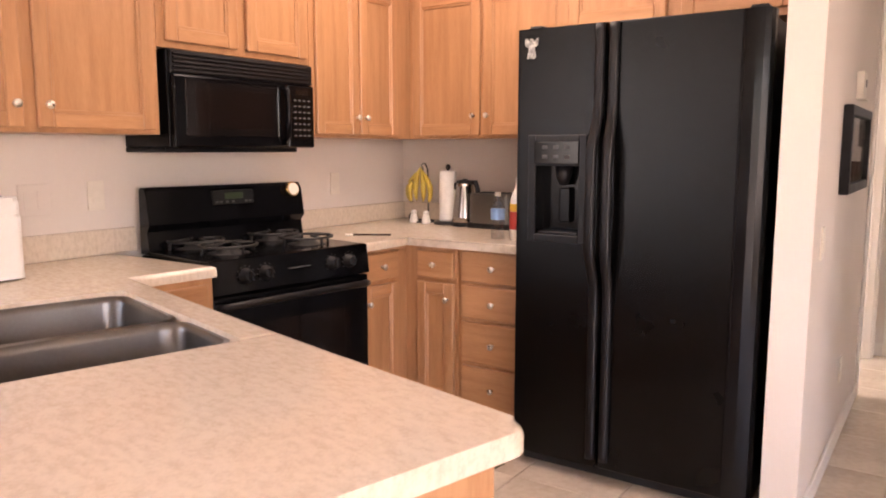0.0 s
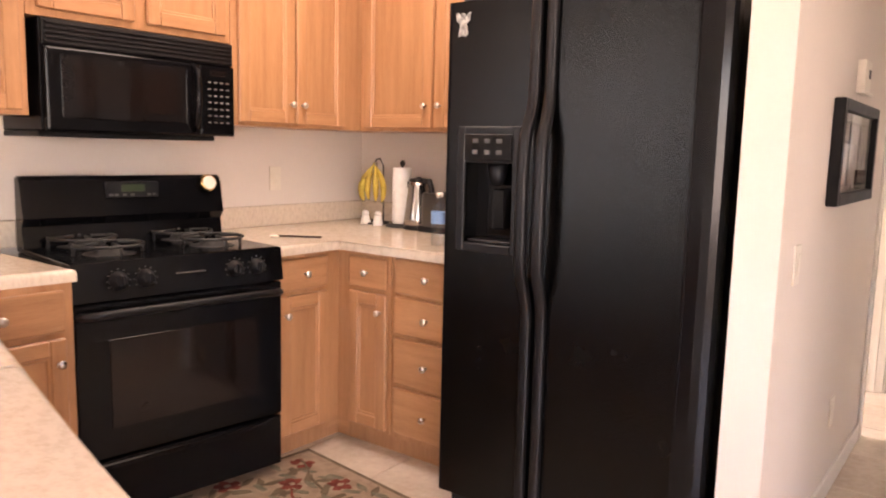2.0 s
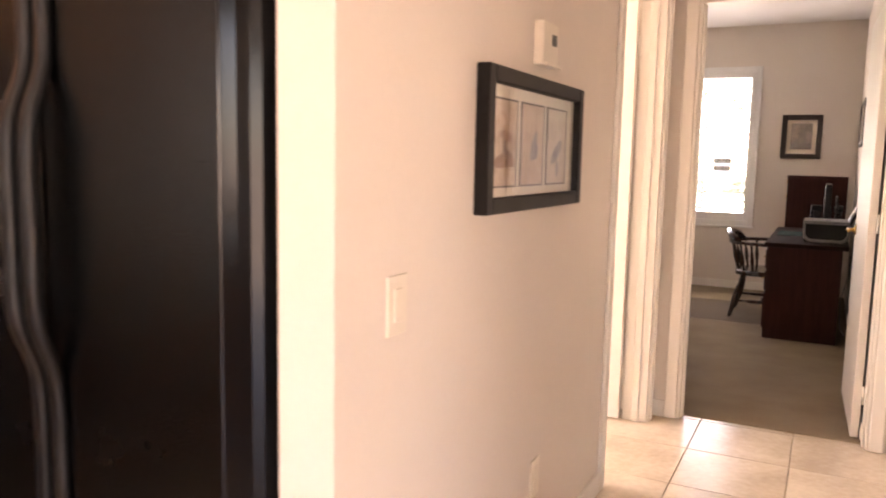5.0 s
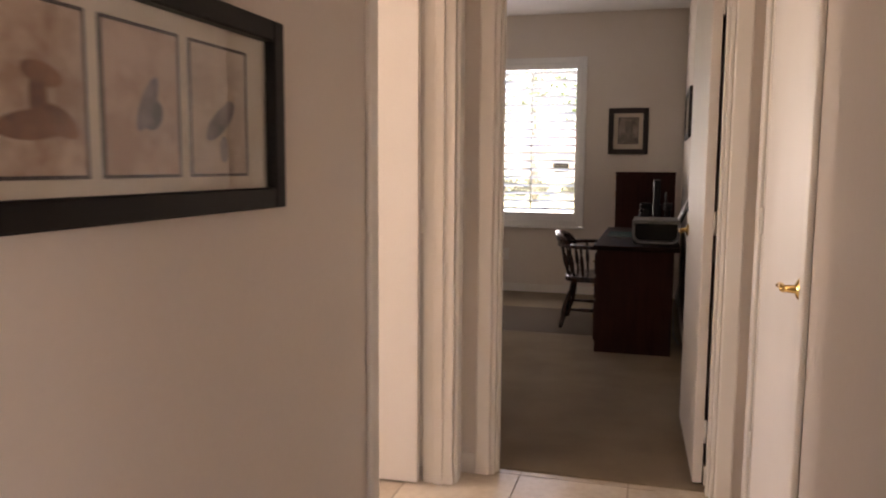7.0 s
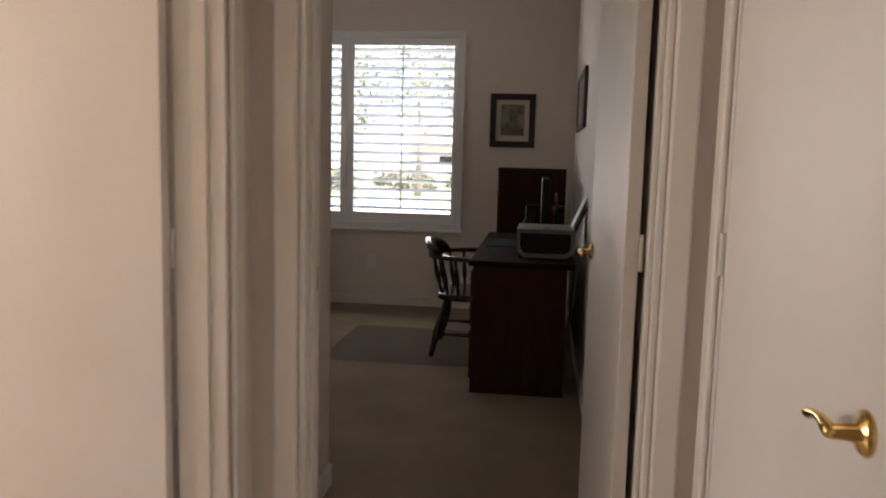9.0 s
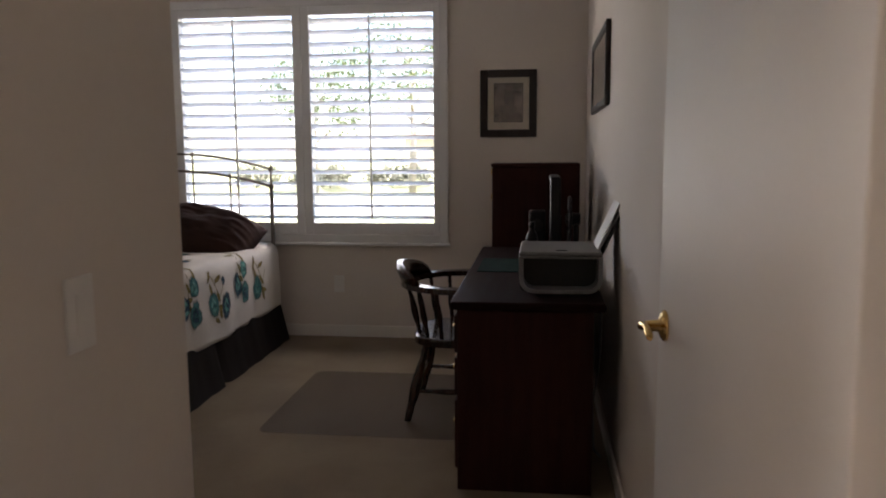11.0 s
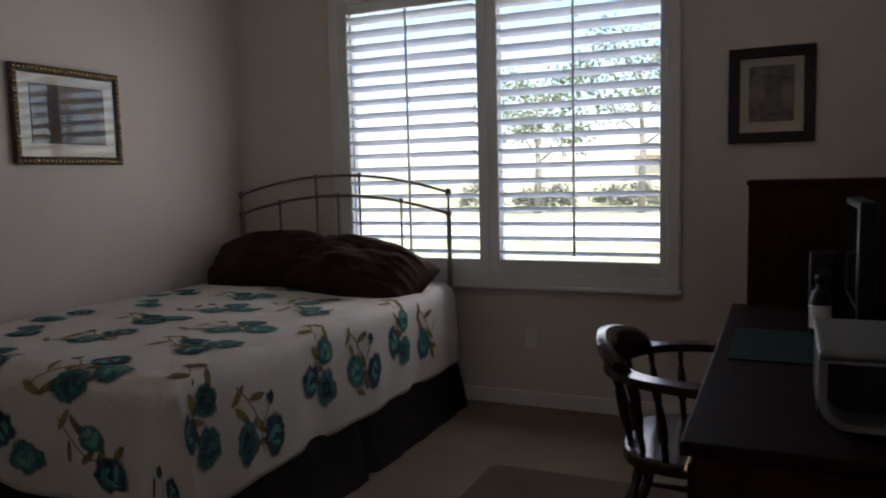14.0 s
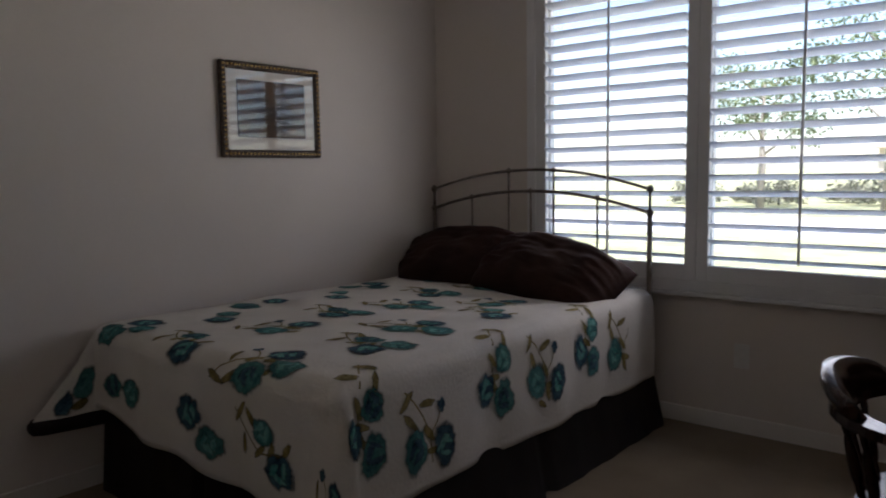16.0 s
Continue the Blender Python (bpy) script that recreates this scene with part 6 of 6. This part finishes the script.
for i, a in enumerate((-1.25, -0.62, 0.0, 0.62, 1.25)):
    pts, rad = [], []
    for f in np.linspace(0, 1, 13):
        out_ = 0.078 * math.sin(f * 2.25) ** 0.9 + 0.004
        pts.append((out_ * math.sin(a), -out_ * math.cos(a) * 0.6 - 0.005, 0.012 - 0.185 * f - 0.012 * abs(math.sin(a))))
        rad.append(0.0045 + 0.0115 * math.sin(math.pi * min(max((f - 0.12) / 0.86, 0), 1)) ** 0.55)
    b_ = part("banana", tube(bmesh.new(), pts, 0.016, 7, radii=rad), YEL, bun)
    part("tip", lathe(bmesh.new(), [(0.0055, 0.004), (0.005, -0.006)], 7, pts[-1]), M["bark"], b_)
part("crown", lathe(bmesh.new(), [(0.012, -0.012), (0.016, 0.0), (0.010, 0.018)], 8), M["bark"], bun)
for i, x in enumerate((-2.165, -2.08)):
    sh = thing("salt_shaker", pose(x, 1.74, CT), "small white ceramic table shaker by the bananas", "shaker", "pair of shakers")
    part("jar", lathe(bmesh.new(), [(0.024, 0), (0.026, 0.01), (0.020, 0.04), (0.017, 0.05)], 14), M["white_plastic"], sh)
    part("cap", lathe(bmesh.new(), [(0.018, 0.0505), (0.018, 0.062), (0.010, 0.072)], 14), M["white_plastic"], sh)

PAPER = surface("paper_towel", (0.74, 0.72, 0.68), (0.80, 0.785, 0.75), 30, 0.95, 0.5, fine=200, spec=0.1)
tp = thing("paper_towel_holder", pose(-1.965, 1.79, CT), "upright paper towel roll on a black stand", "paper towels")
part("base", lathe(bmesh.new(), [(0.078, 0), (0.08, 0.006), (0.07, 0.012), (0.02, 0.014)], 24), M["iron"], tp)
part("rod", lathe(bmesh.new(), [(0.006, 0.0145), (0.006, 0.30), (0.013, 0.31), (0.014, 0.32), (0.006, 0.332)], 12), M["iron"], tp)
part("roll", lathe(bmesh.new(), [(0.0115, 0.016), (0.046, 0.017), (0.048, 0.03), (0.048, 0.285), (0.046, 0.295), (0.02, 0.296), (0.0115, 0.29)], 28), PAPER, tp)

DARKST = surface("dark_brushed_steel", (0.34, 0.32, 0.30), (0.44, 0.42, 0.40), 4, 0.16, 0.0, metal=1.0)
ke = thing("electric_kettle", pose(-1.835, 1.76, CT), "tall brushed steel electric kettle with black handle", "kettle")
part("base", lathe(bmesh.new(), [(0.07, 0), (0.072, 0.012), (0.066, 0.022)], 24), M["black_plastic"], ke)
part("jug", lathe(bmesh.new(), [(0.072, 0.0225), (0.070, 0.05), (0.060, 0.13), (0.049, 0.21), (0.046, 0.235)], 26), DARKST, ke)
part("lid", lathe(bmesh.new(), [(0.048, 0.2355), (0.046, 0.245), (0.016, 0.250), (0.012, 0.254), (0.004, 0.256)], 24), M["black_plastic"], ke)
part("handle", tube(bmesh.new(), [(0.040, -0.01, 0.236), (0.075, -0.01, 0.238), (0.088, -0.01, 0.20), (0.090, -0.01, 0.10), (0.088, -0.01, 0.04), (0.066, -0.01, 0.03)], 0.014, 8), M["black_plastic"], ke)
part("spout", cbox(0.006, -0.066, -0.036, -0.014, 0.014, 0.195, 0.234), M["black_plastic"], ke)

to = thing("toaster", pose(-1.635, 1.75, CT), "brushed steel two-slice toaster with black ends", "toaster")
bm = slab(bmesh.new(), rounded(-0.13, -0.075, 0.13, 0.075, 0.035, 5), 0.012, 0.185, 0.02, 3)
part("shell", bm, M["steel"], to)
part("foot_plate", cbox(0.006, -0.135, 0.135, -0.078, 0.078, 0.0, 0.03), M["black_plastic"], to)
part("end_cap", cbox(0.012, 0.126, 0.15, -0.07, 0.07, 0.012, 0.17, seg=2), M["black_plastic"], to)
part("lever", cbox(0.004, 0.15, 0.172, -0.02, 0.02, 0.10, 0.118), M["black_plastic"], to)
for y in (-0.03, 0.03):
    part("slot", cbox(0.002, -0.10, 0.10, y - 0.013, y + 0.013, 0.1845, 0.188), M["rubber"], to)

cf = thing("coffee_maker", pose(-1.36, 1.74, CT), "black drip coffee maker beside the refrigerator", "coffee maker")
part("base", cbox(0.01, -0.085, 0.085, -0.11, 0.11, 0, 0.035, seg=2), M["black_plastic"], cf)
part("tower", cbox(0.012, -0.085, 0.085, 0.03, 0.11, 0.0355, 0.30, seg=2), M["black_plastic"], cf)
part("brew_head", cbox(0.014, -0.088, 0.088, -0.11, 0.112, 0.265, 0.352, seg=2), M["black_plastic"], cf)
part("carafe", lathe(bmesh.new(), [(0.055, 0), (0.066, 0.03), (0.062, 0.09), (0.045, 0.13), (0.048, 0.15)], 20, (0, -0.035, 0.037)), M["glass"], cf)

WATER = sheet_glass("clear_pet_plastic", (0.86, 0.89, 0.92), 0.10)
wb = thing("water_bottle", pose(-1.385, 1.34, CT), "clear plastic water bottle with a blue label", "bottle")
part("bottle", lathe(bmesh.new(), [(0.026, 0), (0.032, 0.006), (0.031, 0.05), (0.033, 0.09), (0.031, 0.12), (0.032, 0.15), (0.016, 0.185), (0.013, 0.20)], 20), WATER, wb)
part("label", lathe(bmesh.new(), [(0.0335, 0.09), (0.0338, 0.092), (0.0338, 0.138), (0.0335, 0.14)], 20), plain("blue_label_print", (0.20, 0.36, 0.62), 0.5), wb)
part("cap", lathe(bmesh.new(), [(0.0145, 0.198), (0.0145, 0.216), (0.012, 0.218)], 16), M["white_plastic"], wb)
jb = thing("juice_bottle", pose(-1.28, 1.36, CT), "white plastic juice bottle with red and yellow label", "bottle")
part("bottle", lathe(bmesh.new(), [(0.040, 0), (0.046, 0.008), (0.046, 0.17), (0.040, 0.20), (0.020, 0.245), (0.018, 0.262)], 22), M["white_plastic"], jb)
part("label", lathe(bmesh.new(), [(0.0464, 0.05), (0.0468, 0.052), (0.0468, 0.13), (0.0464, 0.132)], 22), plain("red_label_print", (0.42, 0.045, 0.03), 0.5), jb)
part("label_band", lathe(bmesh.new(), [(0.0464, 0.1325), (0.0468, 0.134), (0.0468, 0.165), (0.0464, 0.167)], 22), plain("yellow_label_print", (0.75, 0.46, 0.05), 0.5), jb)
part("cap", lathe(bmesh.new(), [(0.021, 0.2625), (0.021, 0.284), (0.018, 0.286)], 18), M["white_plastic"], jb)

sr = thing("spoon_rest", pose(-2.02, 1.02, CT, 0, 0, 35), "wooden spoon lying on the worktop by the range", "spoon")
part("bowl", lathe(bmesh.new(), [(0.004, 0.002), (0.018, 0.004), (0.022, 0.010), (0.016, 0.009)], 14, (0, 0, 0)), M["ivory"], sr)
part("handle", tube(bmesh.new(), [(0.015, 0, 0.008), (0.10, 0, 0.008), (0.20, 0, 0.007)], 0.005, 6), M["chairwood"], sr)

bd = thing("bread_maker", pose(-2.21, -0.61, CT), "white countertop bread maker with a vented lid", "bread maker")
bm = slab(bmesh.new(), rounded(-0.13, -0.14, 0.13, 0.14, 0.03, 5), 0.006, 0.21, 0.012, 3)
part("housing", bm, M["white_plastic"], bd)
bm = slab(bmesh.new(), rounded(-0.128, -0.138, 0.128, 0.138, 0.03, 5), 0.2105, 0.265, 0.02, 3)
part("lid", bm, M["white_plastic"], bd)
for i in range(6):
    part("vent", cbox(0.001, -0.05 + 0.02 * i, -0.04 + 0.02 * i, 0.05, 0.11, 0.2645, 0.2665), M["rubber"], bd)
part("foot", cbox(0.002, -0.11, 0.11, -0.12, 0.12, 0, 0.0065), M["rubber"], bd)

mg = thing("fridge_magnet", pose(-1.04, 0.9975, 1.715), "small white angel magnet on the freezer door", "magnet")
CER = surface("glazed_ceramic", (0.16, 0.16, 0.15), (0.62, 0.62, 0.58), 60, 0.35, 0.2)


def plaque(nm, pts, d):
    bm = bmesh.new()
    f_, r_ = ([bm.verts.new((x, y, z)) for x, z in pts] for y in (0.0, -d))
    bm.faces.new(f_)
    bm.faces.new(r_[::-1])
    for i in range(len(pts)):
        j = (i + 1) % len(pts)
        bm.faces.new((f_[i], r_[i], r_[j], f_[j]))
    bmesh.ops.bevel(bm, geom=[e for e in bm.edges if all(v.co.y < -d + 1e-5 for v in e.verts)], offset=0.0015, segments=2, affect="EDGES")
    part(nm, bm, CER, mg)


plaque("wing", [(-0.003, 0.012), (-0.022, 0.036), (-0.030, 0.030), (-0.028, 0.006), (-0.012, -0.004)], 0.005)
plaque("wing", [(0.003, 0.012), (0.020, 0.032), (0.030, 0.034), (0.026, 0.008), (0.012, -0.004)], 0.0052)
plaque("dress", [(-0.008, 0.014), (0.009, 0.014), (0.020, -0.036), (0.010, -0.046), (-0.004, -0.042), (-0.018, -0.044)], 0.008)
plaque("head", [(0.009 * math.cos(q), 0.023 + 0.009 * math.sin(q)) for q in np.linspace(0, 6.283, 13)[:-1]], 0.009)

# kitchen rug with a woven border and flowers
rug = thing("kitchen_rug", pose(-1.83, 1.04, 0.0, 0, 0, -97), "beige-brown kitchen rug woven with leaves and red flowers", "rug")
RL, RW = 1.75, 0.72
WOOL = surface("beige_wool", (0.30, 0.225, 0.155), (0.40, 0.31, 0.22), 20, 0.97, 0.8, fine=350, bump_scale=400, distance=0.004, spec=0.1)
BORD = surface("olive_brown_wool", (0.13, 0.10, 0.065), (0.20, 0.155, 0.10), 20, 0.97, 0.8, fine=350, bump_scale=400, distance=0.004, spec=0.1)
REDW = surface("rust_red_wool", (0.14, 0.035, 0.025), (0.26, 0.075, 0.05), 25, 0.97, 0.8, fine=350, bump_scale=400, distance=0.004, spec=0.1)
OLIV = surface("grey_olive_wool", (0.14, 0.13, 0.09), (0.23, 0.21, 0.15), 25, 0.97, 0.8, fine=350, bump_scale=400, distance=0.004, spec=0.1)
part("field", cbox(0.002, 0.016, RL - 0.016, 0.016, RW - 0.016, 0.0008, 0.009), WOOL, rug)
bm = bmesh.new()
for b in ((0, RL, 0, 0.016), (0, RL, RW - 0.016, RW), (0, 0.016, 0.016, RW - 0.016), (RL - 0.016, RL, 0.016, RW - 0.016)):
    box(bm, *b, 0.0008, 0.0095, bevel=0.002)
part("border", bm, BORD, rug)
r3 = random.Random(11)


def rug_shape(x, y, a, b, tn, mat, z):
    if not (0.022 + a < x < RL - 0.022 - a and 0.022 + a < y < RW - 0.022 - a):
        return
    n = 14
    ph = r3.random() * 6
    loop = []
    for i in range(n):
        q = 2 * math.pi * i / n
        k = 1 + 0.14 * math.sin(4 * q + ph)
        u, v = a * k * math.cos(q), b * k * math.sin(q)
        loop.append((x + u * math.cos(tn) - v * math.sin(tn), y + u * math.sin(tn) + v * math.cos(tn)))
    part("woven_motif", slab(bmesh.new(), loop, 0.0092, z), mat, rug)


for i in range(11):
    for j in range(5):
        cx, cy = 0.12 + 0.152 * i + r3.uniform(-0.02, 0.02), 0.11 + 0.128 * j + r3.uniform(-0.02, 0.02)
        if (i + j) % 2 == 0:
            for k in range(5):
                q = k * 1.257 + r3.random()
                rug_shape(cx + 0.028 * math.cos(q), cy + 0.028 * math.sin(q), 0.026, 0.018, q, REDW, 0.0102 + 0.0001 * k)
            rug_shape(cx, cy, 0.014, 0.012, 0, WOOL, 0.0110)
        for k in range(5):
            q = r3.random() * 0.6 + 1.257 * k
            rug_shape(cx + 0.075 * math.cos(q), cy + 0.075 * math.sin(q), 0.040, 0.014, q + 0.7, OLIV if k % 2 else BORD, 0.0099 + 0.0001 * k)

# brown branches running between the motifs
for i in range(10):
    x0, y0 = 0.10 + 0.165 * i, 0.08 + 0.14 * (i % 4)
    pts = [(x0 + 0.012 * k, y0 + 0.032 * k + 0.02 * math.sin(k * 0.9 + i)) for k in range(9)]
    pts = [q for q in pts if 0.03 < q[0] < RL - 0.03 and 0.03 < q[1] < RW - 0.03]
    if len(pts) > 2:
        part("woven_branch", tube(bmesh.new(), [(x, y, 0.0075) for x, y in pts], 0.006, 6), REDW if i % 2 else BORD, rug)

# added kitchen ceiling light box, out of view, standing in for the glare's source
cl = thing("unseen_ceiling_light", pose(-1.35, 0.85, CH), "added white ceiling light box, out of view, with a glowing diffuser", "ceiling light")
part("frame", cbox(0.006, -0.66, 0.66, -0.36, 0.36, -0.075, 0.0), M["white_plastic"], cl)
part("diffuser", cbox(0.004, -0.62, 0.62, -0.32, 0.32, -0.088, -0.0755), M["lamp_glow"], cl)


# ---- floor tiles ----
TS, TG = 0.42, 0.004
tile_me = mesh_from("tile", cbox(0.0015, TG / 2, TS - TG / 2, TG / 2, TS - TG / 2, -0.0058, 0.0), M["tile"])
tiles = tagged(new("floor_tiles"), "glossy beige square ceramic floor tiles", "floor", "", "structure")
OX, OY = 0.235, 3.40
far_bm = bmesh.new()
for i in range(-8, 10):
    for j in range(-19, 2):
        x, y = OX + TS * i, OY + TS * j
        x1, y1 = x + TS, y + TS
        if y >= 3.86 or x1 < WX or x > 4.2 or y1 < -4.6:
            continue
        if y1 > 3.86 or x < WX - 0.02 or x1 > 4.25:
            box(far_bm, max(x, WX) + TG / 2, min(x1, 4.2) - TG / 2, y + TG / 2, min(y1, 3.86) - TG / 2, -0.0058, 0.0)
        else:
            piece("tile", tile_me, tiles, pose(x, y, 0))
cut = part("cut_tile", far_bm, M["tile"], tiles)
cut["kind"] = "stuff"
